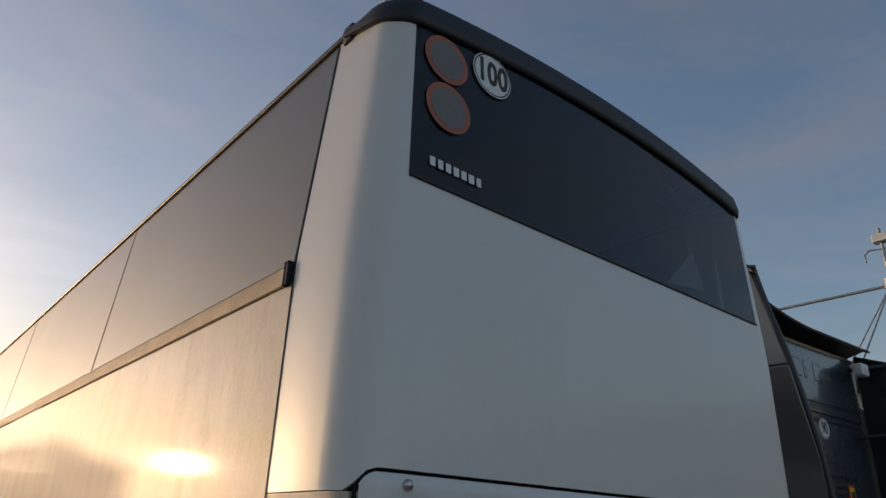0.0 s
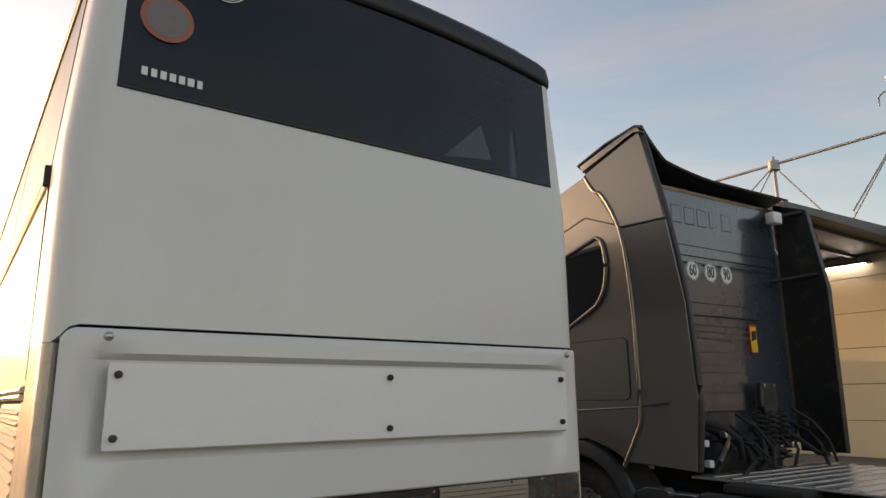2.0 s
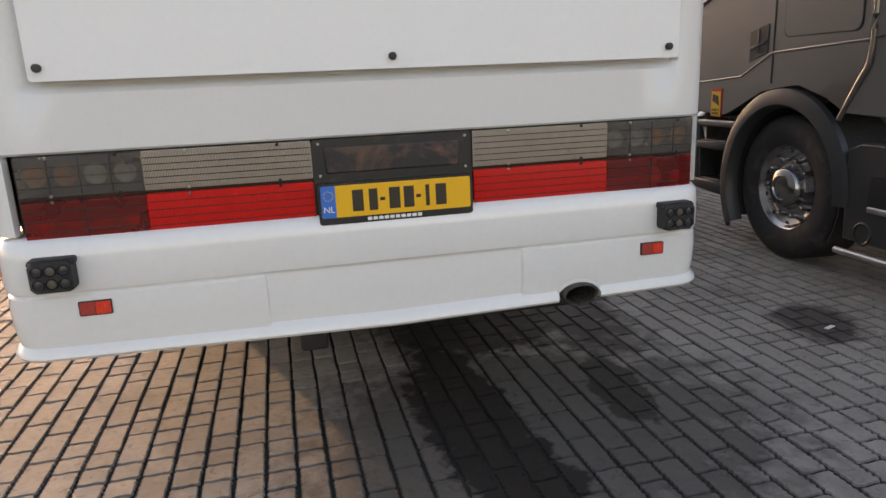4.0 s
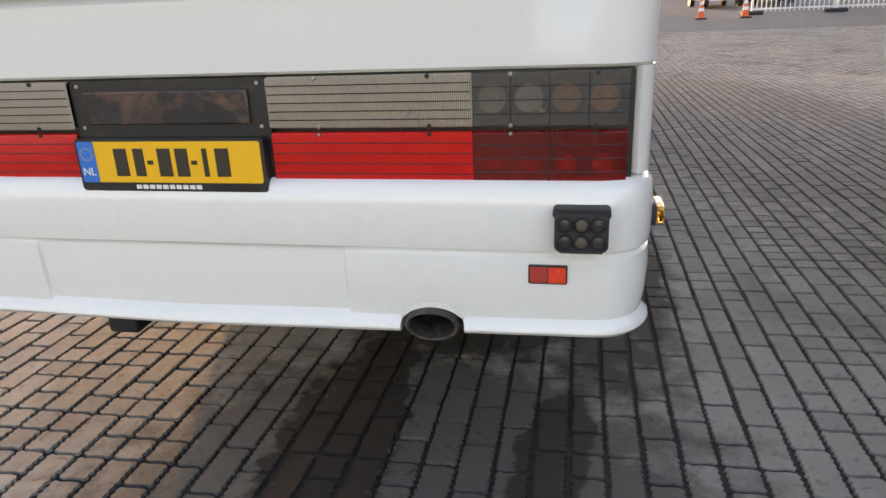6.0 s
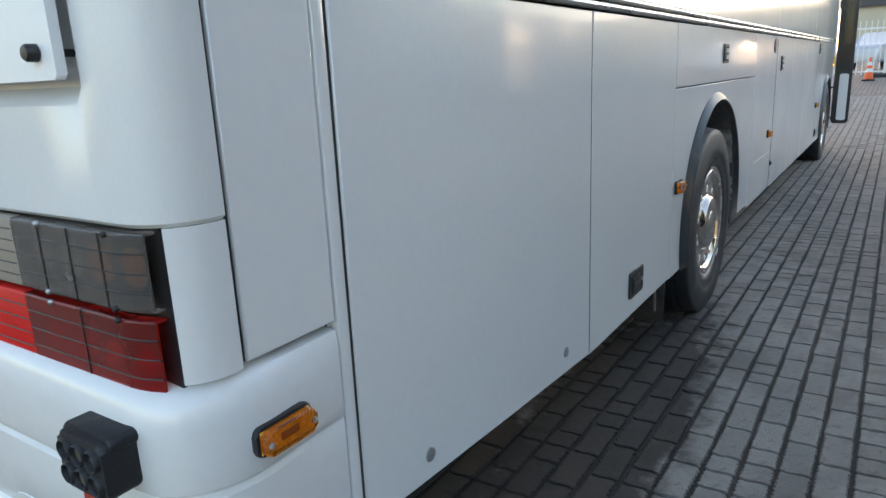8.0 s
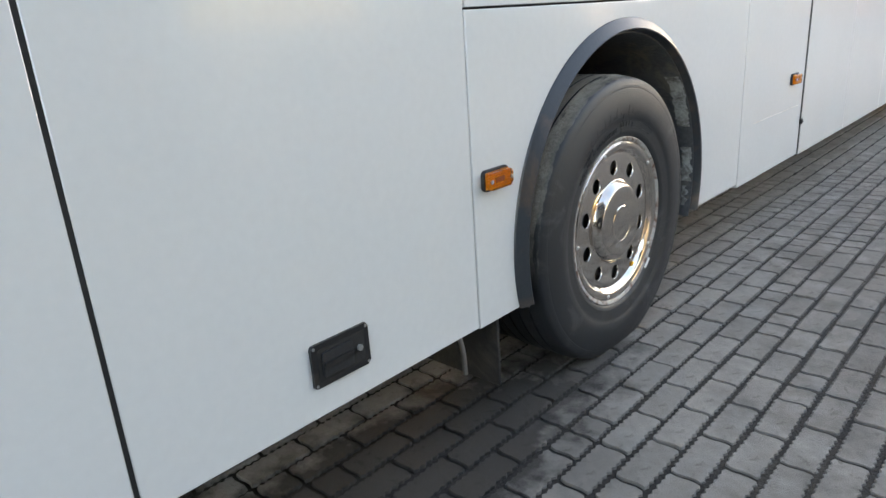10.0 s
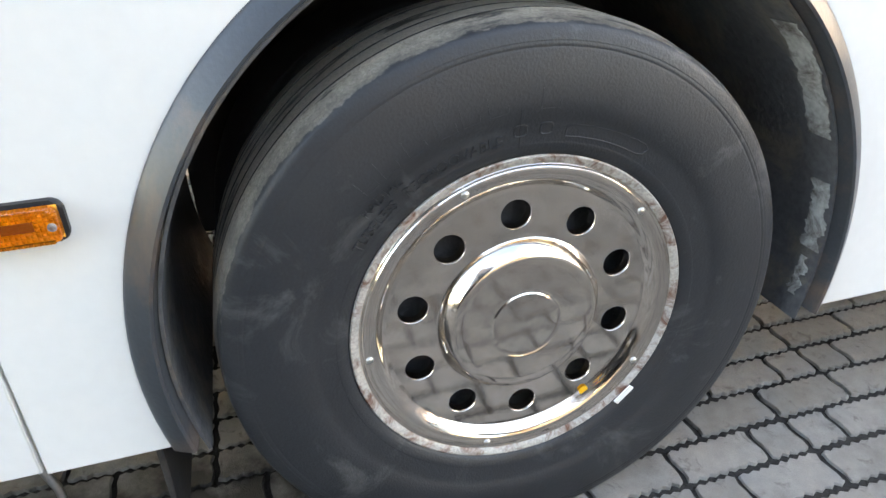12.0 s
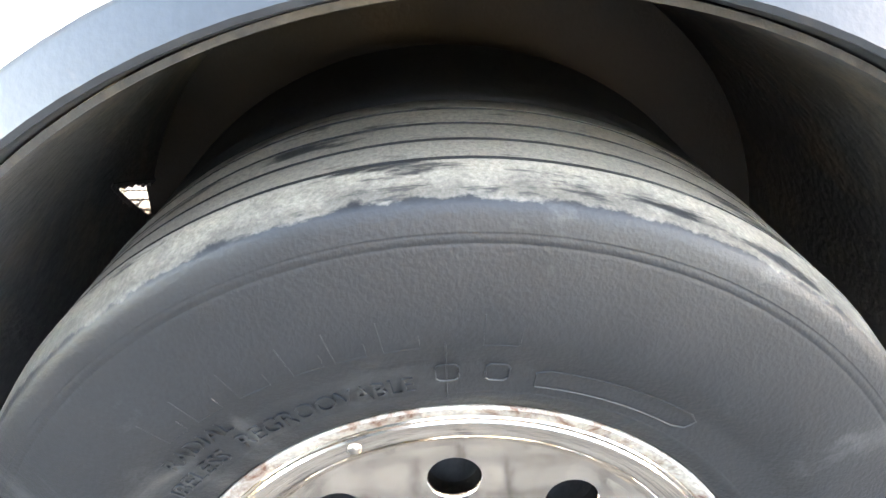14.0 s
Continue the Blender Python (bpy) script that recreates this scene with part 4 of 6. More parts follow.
marker(1.249, 2.770, 0.830, coach)
marker(1.249, 5.49, 0.828, coach)
marker(1.249, 9.15, 0.83, coach)


def latch(y, z, w, h, bright=False):
    """Recessed paddle latch: rim, dark well, paddle and lock."""
    def field(fw, fh, r, lo, hi, b, dy=0.0):
        return prism([(y + dy + a, z + c) for a, c in rounded(-fw / 2, fw / 2, -fh / 2, fh / 2, r)], 0, lo, hi, b)
    ob = part("latch", field(w, h, 0.009, 1.246, 1.2575, 0.003), BLACK, coach, "dark recessed paddle latch with a worn rim")
    part("well", field(w * 0.82, h * 0.74, 0.005, 1.2565, 1.2582, 0.0), DARK, ob)
    part("paddle", field(w * 0.52, h * 0.56, 0.004, 1.2570, 1.2640, 0.002, -w * 0.08), GALV if bright else RUBBER, ob)
    part("paddle_lip", field(w * 0.50, h * 0.12, 0.002, 1.2630, 1.2680, 0.001, -w * 0.08), BLACK, ob)
    part("lock", lathe([(0.008, 1.2575), (0.008, 1.264), (0.0001, 1.2645)], 0, 14, centre=(0, y + w * 0.31, z)), GALV, ob)
    for a, b in ((-1, 1), (1, 1), (-1, -1), (1, -1)):
        part("screw", lathe([(0.004, 1.256), (0.004, 1.2592), (0.0001, 1.2595)], 0, 8, centre=(0, y + a * w * 0.455, z + b * h * 0.43)), GALV, ob)


latch(2.155, 0.525, 0.175, 0.112)
latch(3.70, 1.447, 0.12, 0.105, True)
latch(5.98, 1.368, 0.13, 0.12, True)
latch(9.12, 1.50, 0.11, 0.12, True)
latch(9.30, 0.48, 0.12, 0.09)
latch(5.70, 0.56, 0.02, 0.04)
for y, z in ((0.615, 0.528), (1.425, 0.482)):
    part("panel_screw", lathe([(0.018, 1.248), (0.018, 1.253), (0.013, 1.2545), (0.007, 1.2535), (0.0001, 1.2535)], 0, 18, centre=(0, y, z)), GALV, coach)
part("filler_cap", lathe([(0.058, 1.248), (0.058, 1.254), (0.05, 1.258), (0.035, 1.256), (0.0001, 1.256)], 0, 24, centre=(0, 5.55, 1.51)), BLACK, coach, "round dark filler cap")
part("panel_rub_mark", box((1.2495, 4.9, 0.664), (1.2512, 5.62, 0.667)), GRIME, coach)


# wheel openings
def flare(side, cy, r, material):
    """Rubber lip and dark liner round a wheel."""
    x = 1.25 * side
    a0 = math.asin((SKIRT - ARCH_Z) / r)
    n = 72
    rows_ = []
    for dr, dx in ((0.017, -0.01), (0.017, 0.003), (0.013, 0.007), (0.002, 0.016), (-0.014, 0.027), (-0.020, 0.031), (-0.025, 0.029), (-0.027, 0.022), (-0.029, -0.030)):
        rows_.append([(x + side * dx, cy + (r + dr) * math.cos(a0 + (math.pi - 2 * a0) * k / n), ARCH_Z + (r + dr) * math.sin(a0 + (math.pi - 2 * a0) * k / n)) for k in range(n + 1)])
    part("wheel_flare", grid(rows_, 0.004), material, coach, "dark rubber lip round the wheel opening")
    lin, turn, deep = [], [a0 - 0.05 + (math.pi - 2 * a0 + 0.1) * k / 160 for k in range(161)], [-0.002 - 0.798 * k / 56 for k in range(57)]
    for dx in deep:
        lin.append([(x + side * dx, cy + (r - 0.030) * math.cos(a), ARCH_Z + (r - 0.030) * math.sin(a)) for a in turn])

    def torn(i, j):      # torn triangular hole towards the back
        u, v = 1.25 + deep[i], math.degrees(turn[j])
        return side > 0 and cy < 5 and 0.33 < u and 154.5 + (0.70 - u) * 34.4 < v < min(171.0, 154.5 + (0.70 - u) * 66.5)
    if side > 0 and cy < 5:
        for lean in (34.4, 66.5):
            edge = [(0.70 - 0.0235 * k, min(171.0, 154.5 + 0.0235 * k * lean)) for k in range(16)]
            part("torn_edge", tube([(u, cy + (r - 0.031) * math.cos(radians(v)), ARCH_Z + (r - 0.031) * math.sin(radians(v))) for u, v in edge], 0.007, 6), LINER, coach)
    part("wheel_liner", grid(lin, 0.006, torn), LINER, coach, "dirt-caked black wheel liner")


flare(1, ARCH_Y, ARCH_R, FLARE)
flare(-1, WHEEL_Y, ARCH_R, FLARE)
flare(1, FRONT_Y, 0.60, FLARE)
flare(-1, FRONT_Y, 0.60, FLARE)
for v0, v1, u0, u1, seed in ((-13, -5, 1.205, 1.228, 3.3), (-3, 11, 1.195, 1.240, 8.7), (20, 44, 1.185, 1.245, 5.1)):      # flaking pale coat inside the opening
    flake = []
    for i in range(41):
        a = radians(v0 + (v1 - v0) * i / 40)
        lo = u0 + 0.010 * noise.noise(Vector((i * 0.21, 0.3, seed))) + 0.006 * noise.noise(Vector((i * 0.9, 4.3, seed)))
        hi = max(lo + 0.006, u1 + 0.016 * noise.noise(Vector((i * 0.17, 9.3, seed))) + 0.006 * noise.noise(Vector((i * 0.8, 2.3, seed))))
        flake.append([(lo + (hi - lo) * k / 4, ARCH_Y + 0.6315 * math.cos(a), ARCH_Z + 0.6315 * math.sin(a)) for k in range(5)])
    part("flaking_coat", grid(flake, 0.0015), FLAKE, coach, "flaking pale coating on the liner")
part("mud_flap", box((0.66, 2.83, 0.10), (1.19, 2.842, 0.62), 0.003), RUBBER, coach, "black rubber mud flap behind the wheel")
part("bracket", tube([(1.19, 2.63, 0.42), (1.19, 2.66, 0.30), (1.19, 2.665, 0.22)], 0.008), STEEL, coach)


def tyre_mesh(material, grooved=True):
    prof = [(0.292, -0.05), (0.302, -0.012), (0.312, 0.0), (0.326, 0.010), (0.328, 0.0125), (0.338, 0.0150), (0.345, 0.0185), (0.347, 0.0182), (0.375, 0.0225), (0.388, 0.0245), (0.392, 0.0270), (0.420, 0.0290), (0.440, 0.0285), (0.460, 0.0265), (0.480, 0.0235), (0.492, 0.0212), (0.4950, 0.0206), (0.4958, 0.0202), (0.4970, 0.0202), (0.4978, 0.0204), (0.5030, 0.0196), (0.5038, 0.0192), (0.5050, 0.0191), (0.5058, 0.0192), (0.518, 0.0160), (0.526, 0.0125), (0.5305, 0.0085), (0.5330, 0.0030), (0.5370, -0.012)]
    for g in (-0.052, -0.104, -0.156, -0.208) if grooved else ():
        prof += [(0.5425, g + 0.0040), (0.530, g + 0.0030), (0.530, g - 0.0030), (0.5425, g - 0.0040)]
    prof += [(0.540, -0.252), (0.533, -0.264), (0.526, -0.270), (0.490, -0.286), (0.420, -0.294), (0.34, -0.28), (0.292, -0.24)]
    bm = lathe(prof, 0, 144)
    for v in bm.verts:      # worn, slightly uneven tread; flat where it carries the weight
        r = math.hypot(v.co.y, v.co.z)
        if r > 0.529:
            k = 1 + 0.0020 * noise.noise(v.co * 9)
            v.co.y *= k
            v.co.z *= k
        v.co.z = max(v.co.z, -WHEEL_Z + 0.001)
    return finish("tyre", bm, material, 0.9)


def cover_mesh():
    """Polished cover: dished face with ten round holes round a stepped hub."""
    bm = bmesh.new()
    R1, R0, HR, HC, N = 0.254, 0.162, 0.0285, 0.2095, 32
    for k in range(10):      # one sector of the face round each hole
        mid = 93 + 36 * k
        cy, cz = HC * math.cos(radians(mid)), HC * math.sin(radians(mid))
        rim = [(R1, mid - 18 + 36 * i / 10) for i in range(10)] + [(R1 + (R0 - R1) * i / 6, mid + 18) for i in range(6)] + [(R0, mid + 18 - 36 * i / 10) for i in range(10)] + [(R0 + (R1 - R0) * i / 6, mid - 18) for i in range(6)]
        outer = [bm.verts.new((-0.012, r * math.cos(radians(a)), r * math.sin(radians(a)))) for r, a in rim]
        rings = [outer]
        for d, f in ((-0.012, 1.10), (-0.012, 1.0), (-0.0135, 0.96), (-0.018, 0.93), (-0.032, 0.92)):      # rolled hole edge
            ring = []
            for v in outer:
                t = math.atan2(v.co.z - cz, v.co.y - cy)
                ring.append(bm.verts.new((d, cy + HR * f * math.cos(t), cz + HR * f * math.sin(t))))
            rings.append(ring)
        for a, b in zip(rings, rings[1:]):
            for i in range(N):
                bm.faces.new((a[i], a[(i + 1) % N], b[(i + 1) % N], b[i]))
    bmesh.ops.remove_doubles(bm, verts=bm.verts, dist=0.0004)
    lathe([(0.310, -0.004), (0.3085, 0.003), (0.305, 0.006), (0.301, 0.0045), (0.299, 0.0065), (0.295, 0.0072), (0.285, 0.0060), (0.276, 0.0020), (0.268, -0.007), (0.261, -0.0125), (0.254, -0.012)], 0, 96, bm)
    lathe([(0.162, -0.012), (0.1595, -0.0105), (0.157, -0.006), (0.1435, 0.014), (0.140, 0.0165), (0.134, 0.0175), (0.120, 0.0178), (0.072, 0.0186), (0.069, 0.0172), (0.066, 0.0172), (0.063, 0.0190), (0.0001, 0.0200)], 0, 72, bm)
    return finish("wheel_cover", bm, CHROME, 0.5)


TYRE_MESH, INNER_MESH, COVER_MESH = tyre_mesh(TYRE), tyre_mesh(INNER_RUBBER, False), cover_mesh()
DRUM_MESH = finish("wheel", lathe([(0.300, -0.004), (0.300, -0.05), (0.27, -0.09), (0.12, -0.07), (0.0001, -0.07)], 0, 48), LINER)
RING_MESH = finish("rim_flange", lathe([(0.3005, -0.03), (0.3035, 0.002), (0.309, 0.0072), (0.315, 0.0098), (0.3200, 0.0112), (0.3225, 0.0095), (0.3230, 0.001)], 0, 96), RUSTY)
RIVET_MESH = finish("rivet", lathe([(0.0075, 0.0), (0.007, 0.004), (0.004, 0.0065), (0.0001, 0.007)], 0, 12), STEEL)


def wheel(side, y, z=WHEEL_Z, detail=True):
    m = pose(1.243 * side, y, z) @ (Matrix.Identity(4) if side > 0 else pose(0, 0, 0, 0, 0, 180))
    w = part("wheel", DRUM_MESH, None, coach, "truck-size wheel with a polished cover", m)
    part("tyre", TYRE_MESH, None, w, "worn black tyre with a chalky dusty tread")
    part("wheel_cover", COVER_MESH, None, w, "polished round-holed wheel cover")
    part("rim_flange", RING_MESH, None, w, "flaking rusty rim edge")
    for k in range(5):
        a = radians(112 + 72 * k)
        part("rivet", RIVET_MESH, None, w, "", pose(0.004, 0.2905 * math.cos(a), 0.2905 * math.sin(a)))
    if detail:
        part("inner_tyre", INNER_MESH, None, w, "black inner tyre of the twin wheel", pose(-0.33, 0, 0))
        def relief(r):      # height of the sidewall at a radius
            return 0.0188 + (r - 0.348) * 0.16
        for text, size, r, a in (("REGROOVABLE", 0.0255, 0.360, 112), ("RADIAL", 0.024, 0.385, 130.5), ("TUBELESS", 0.024, 0.359, 137)):
            def bend(c, r=r, a=a):
                t = radians(a) - c.x / r
                return Vector((relief(r + c.y) + (0.0021 if c.z > 0 else -0.003), (r + c.y) * math.cos(t), (r + c.y) * math.sin(t)))
            words("embossed_word", text, size, Matrix.Identity(4), TYRE, w, "", 0.001, bend)
        part("valve_tag", box((0.0125, -0.024, -0.0065), (0.0165, 0.024, 0.0065), 0.001), PAPER, w, "small silver tag on the tyre", pose(0, 0.326 * math.cos(radians(-45.6)), 0.326 * math.sin(radians(-45.6)), 45))
        part("chalk_mark", disc(0.010, 0.0008, 14), PLATE_YELLOW, w, "yellow paint mark on the cover", pose(-0.0085, 0.262 * math.cos(radians(-56)), 0.262 * math.sin(radians(-56)), 0, 90, 0))

        def moulded(pairs, close=True, thick=0.0011):
            """A raised moulding line on the sidewall through (radius, degrees) pairs."""
            pts = []
            ring = pairs + pairs[:1] if close else pairs
            for (ra, aa), (rb, ab) in zip(ring, ring[1:]):
                n_ = max(2, int(abs(ab - aa) / 1.5) + 1)
                pts += [(ra + (rb - ra) * k / n_, aa + (ab - aa) * k / n_) for k in range(n_)]
            pts.append(ring[-1])
            part("moulded_line", tube([(relief(r) + 0.0006 if r < 0.39 else relief(r) + 0.0003 + min(0.0035, (r - 0.389) * 0.6), r * math.cos(radians(a)), r * math.sin(radians(a))) for r, a in pts], thick, 5), TYRE, w)
        moulded([(0.357, 81.0), (0.374, 81.2), (0.3775, 79.5), (0.3795, 57.5), (0.375, 56.0), (0.363, 56.5), (0.358, 58.5)], True, 0.0008)
        moulded([(0.410, 93.4), (0.340, 93.6)], False, 0.0008)
        for a in (93.4, 86.6):      # small oval frames
            moulded([(0.365, a + 1.6), (0.378, a + 1.6), (0.381, a + 1.0), (0.381, a - 1.0), (0.378, a - 1.6), (0.365, a - 1.6), (0.362, a - 1.0), (0.362, a + 1.0)])
        for a, wd in ((130.0, 1.8), (124.4, 2.0), (117.5, 2.2), (110.2, 2.0), (104.8, 2.0), (98.6, 2.2), (86.7, 2.2)):      # a maker's name, as plain frames
            moulded([(0.440, a + wd), (0.406, a + wd), (0.406, a - wd), (0.420, a - wd)], False, 0.0005)
    return w


wheel(1, WHEEL_Y)
wheel(-1, WHEEL_Y)
wheel(1, FRONT_Y, detail=False)
wheel(-1, FRONT_Y, detail=False)
for s in (1, -1):
    part("inner_wall", prism([(WHEEL_Y - 0.60, 0.40), (WHEEL_Y + 0.66, 0.36), (WHEEL_Y + 0.66, 0.80), (WHEEL_Y + 0.60, 1.22), (WHEEL_Y - 0.60, 1.22)], 0, *sorted((0.40 * s, 0.44 * s))), INNER_RUBBER, coach)
part("axle", rod((-1.0, WHEEL_Y, 0.52), (1.0, WHEEL_Y, 0.52), 0.09, 16), DARK, coach)
part("axle", rod((-1.0, FRONT_Y, 0.50), (1.0, FRONT_Y, 0.50), 0.07, 16), DARK, coach)
part("differential", lathe([(0.0001, -0.22), (0.13, -0.2), (0.22, -0.08), (0.23, 0.05), (0.14, 0.2), (0.0001, 0.22)], 0, 24, centre=(0, WHEEL_Y, 0.52)), DARK, coach)
for y0, y1, w in ((0.25, 2.80, 1.15), (2.80, 4.25, 0.38), (4.25, 9.75, 1.15), (9.75, 11.15, 0.38), (11.15, 12.0, 1.15)):
    part("underbody", box((-w, y0, 0.95), (w, y1, 1.02)), DARK, coach)
# added slabs that keep light from under the coach
part("undertray", box((-1.10, 0.95, 0.33), (1.05, 1.90, 0.45), 0.03), DARK, coach)
part("undertray", box((-0.15, 0.62, 0.27), (1.10, 2.72, 0.325), 0.02), DARK, coach)
part("engine_block", box((-0.05, 0.35, 0.5), (0.6, 1.5, 0.95), 0.05), DARK, coach)
part("chassis_rail", box((-0.38, 2.9, 0.72), (-0.30, 12.0, 0.95)), DARK, coach)
part("chassis_rail", box((0.30, 2.9, 0.72), (0.38, 12.0, 0.95)), DARK, coach)
# bay floor set low to keep sunlight from under the coach
part("luggage_bay", box((-1.2, 4.75, 0.26), (0.9, 9.5, 0.95), 0.02), DARK, coach)
part("front_wall", box((-1.2, 12.05, 0.25), (1.2, 12.3, 3.25), 0.08, 3), WHITE, coach)
part("cabin_floor", box((-1.18, 0.2, 1.50), (1.18, 12.0, 1.55)), CABIN, coach)
# open passenger door at the front
door = part("passenger_door", prism(rounded(1.27, 1.50, 0.42, 2.9, 0.05), 1, 11.42, 11.47, 0.01), BLACK, coach, "open passenger door standing out from the side")
part("door_panel", prism(rounded(1.34, 1.46, 0.47, 1.15, 0.03), 1, 11.405, 11.425, 0.004), WHITE, door)
part("door_glass", prism(rounded(1.34, 1.46, 1.2, 2.8, 0.03), 1, 11.41, 11.425), SCREEN, door)
part("door_arm", rod((1.2, 11.5, 0.95), (1.4, 11.45, 0.95), 0.015), BLACK, door)
part("door_arm", rod((1.2, 11.5, 0.5), (1.4, 11.45, 0.5), 0.015), BLACK, door)
part("front_indicator", prism(rounded(11.33, 11.40, 1.27, 1.40, 0.01), 0, 1.24, 1.265, 0.006), AMBER_LENS, coach)


# ---------------------------------------------------------------- tractor unit beside the coach
truck = thing("truck_tractor", "bronze-grey metallic truck tractor with a high-roof sleeper cab", "truck", pose(3.01, 0.56, 0, 0, 0, -3))


def smooth(points, n=6, close=False):
    """Rounds a run of points with a passing curve."""
    pts = [Vector(p) for p in points]
    k, out = len(pts), []
    for i in range(k if close else k - 1):
        p0 = pts[i - 1] if close or i else pts[0]
        p1, p2 = pts[i], pts[(i + 1) % k]
        p3 = pts[(i + 2) % k] if close else pts[min(i + 2, k - 1)]
        for j in range(n):
            t = j / n
            out.append(tuple(0.5 * (2 * p1 + (p2 - p0) * t + (2 * p0 - 5 * p1 + 4 * p2 - p3) * t * t + (3 * p1 - p0 - 3 * p2 + p3) * t ** 3)))
    return out if close else out + [tuple(pts[-1])]


def plate_x(outline, lo, hi, bevel=0.008):
    return prism(outline, 0, lo, hi, bevel)


part("side_fairing", plate_x([(0.16, 3.0), (0.33, 3.80), (0.97, 3.58), (0.85, 3.42), (0.66, 3.1), (0.60, 3.0)], -0.005, 0.06), TRUCK, truck, "upper cab side fairing")
part("side_fairing", plate_x([(0.595, 2.985), (0.52, 2.4), (0.50, 1.5), (0.56, 1.3), (0.68, 1.07), (0.08, 1.03), (0.03, 1.55), (0.06, 2.3), (0.158, 2.985)], -0.005, 0.06), TRUCK, truck, "lower cab side fairing")
for ob in list(truck.children):      # the fairings lean in towards their rear edge
    for v in ob.data.vertices:
        v.co.x += max(0.0, 0.5 - v.co.y) * 0.22
part("fairing_seam", prism([(0.25, 1.523), (0.5, 1.498), (0.5, 1.508), (0.25, 1.533)], 0, -0.0065, 0.05), BLACK, truck)
part("fairing_edge", tube(smooth([(0.125, 0.08, 1.03), (0.135, 0.03, 1.55), (0.13, 0.06, 2.3), (0.108, 0.158, 2.99), (0.08, 0.24, 3.4), (0.07, 0.33, 3.80)]), 0.026), TRIM, truck)
part("fairing_edge", tube(smooth([(-0.004, 0.70, 1.03), (-0.004, 0.56, 1.27), (-0.004, 0.495, 1.42), (-0.004, 0.492, 1.9), (-0.004, 0.505, 2.4), (-0.004, 0.565, 2.9), (-0.004, 0.66, 3.16), (-0.004, 0.77, 3.34), (-0.004, 0.86, 3.40), (-0.004, 0.96, 3.56)]), 0.017), TRUCK, truck, "bright rounded edge along the fairing")
WX, WZ = 1.235, 0.52
cab = [(0.70, 1.08), (0.535, 1.4), (0.515, 2.4), (0.61, 3.0), (0.87, 3.42), (0.98, 3.57), (1.4, 3.47), (1.9, 3.25), (2.12, 2.95), (2.28, 2.3), (2.36, 1.5), (2.34, 1.02), (1.95, 1.0), (1.78, 1.07), (1.5, 1.2), (1.12, 1.25), (0.85, 1.17)]
side = part("cab_side", plate_x(cab, 0.012, 0.08), TRUCK, truck, "cab side with door and sleeper window")
part("side_window", plate_x(smooth([(0.86, 2.945), (0.80, 2.86), (0.785, 2.68), (0.83, 2.50), (0.92, 2.385)], 5) + [(1.36, 2.19), (1.37, 2.82)], 0.002, 0.03, 0.004), CAB_GLASS, truck, "dark sleeper window")
part("window_trim", tube([(0.006, 2.1, 2.66), (0.006, 1.38, 2.84)] + smooth([(0.004, 0.875, 2.968), (0.0, 0.80, 2.90), (0.0, 0.768, 2.68), (0.0, 0.815, 2.48), (0.0, 0.91, 2.36)], 6) + [(0.006, 1.38, 2.155), (0.006, 2.35, 1.87)], 0.019), TRUCK, truck)
part("door_window", plate_x([(1.42, 2.80), (1.42, 2.17), (2.18, 1.95), (2.16, 2.55), (2.02, 2.66)], 0.002, 0.03, 0.004), SCREEN, truck, "door window")
part("door_gap", box((0.006, 1.39, 1.25), (0.014, 1.40, 2.85)), BLACK, truck)
part("hatch_gap", prism(rounded(0.593, 1.287, 1.553, 2.067, 0.055), 0, 0.0065, 0.02), BLACK, truck)
part("storage_hatch", prism(rounded(0.60, 1.28, 1.56, 2.06, 0.05), 0, 0.004, 0.03, 0.006), TRUCK, truck, "flush storage hatch")
part("air_vent", plate_x([(1.45, 1.46), (1.66, 1.40), (1.66, 1.62), (1.45, 1.66)], 0.004, 0.02, 0.004), BLACK, truck)
part("body_crease", tube([(0.01, 0.52, 1.5), (0.01, 1.4, 1.46), (0.01, 1.75, 1.3), (0.01, 2.4, 1.25)], 0.008), TRUCK, truck)
part("body_crease", tube([(0.010, 0.60, 3.02), (0.010, 1.0, 3.18), (0.010, 1.5, 3.05), (0.010, 2.05, 2.86)], 0.006), TRUCK, truck)
part("air_vent_slat", plate_x([(1.47, 1.53), (1.64, 1.49), (1.64, 1.51), (1.47, 1.55)], -0.002, 0.01, 0.002), TRIM, truck)
part("air_vent_slat", plate_x([(1.545, 1.47), (1.565, 1.465), (1.565, 1.62), (1.545, 1.625)], -0.002, 0.01, 0.002), TRIM, truck)
part("window_sticker", tube([(-0.001, 1.60 + 0.09 * math.cos(t * 0.5) * (1 - t / 30), 2.36 + 0.09 * math.sin(t * 0.5) * (1 - t / 30)) for t in range(26)], 0.004, 5), PAPER, truck, "pale curled ornament on the window")
# wheel arch trim
ar = []
for dx, dr in ((0.03, 0.10), (-0.01, 0.095), (-0.03, 0.05), (-0.03, -0.01), (0.0, -0.03), (0.06, -0.035)):
    ar.append([(dx, WX + (0.585 + dr) * math.cos(radians(a)), WZ + (0.60 + dr) * math.sin(radians(a))) for a in range(-34, 188, 6)])
part("wheel_arch", grid(ar, 0.01), TRIM, truck, "grey moulded wheel arch")
part("arch_liner", grid([[(dx, WX + 0.57 * math.cos(radians(a)), WZ + 0.585 * math.sin(radians(a))) for a in range(-30, 211, 10)] for dx in (0.04, 0.5)], 0.01), DARK, truck)


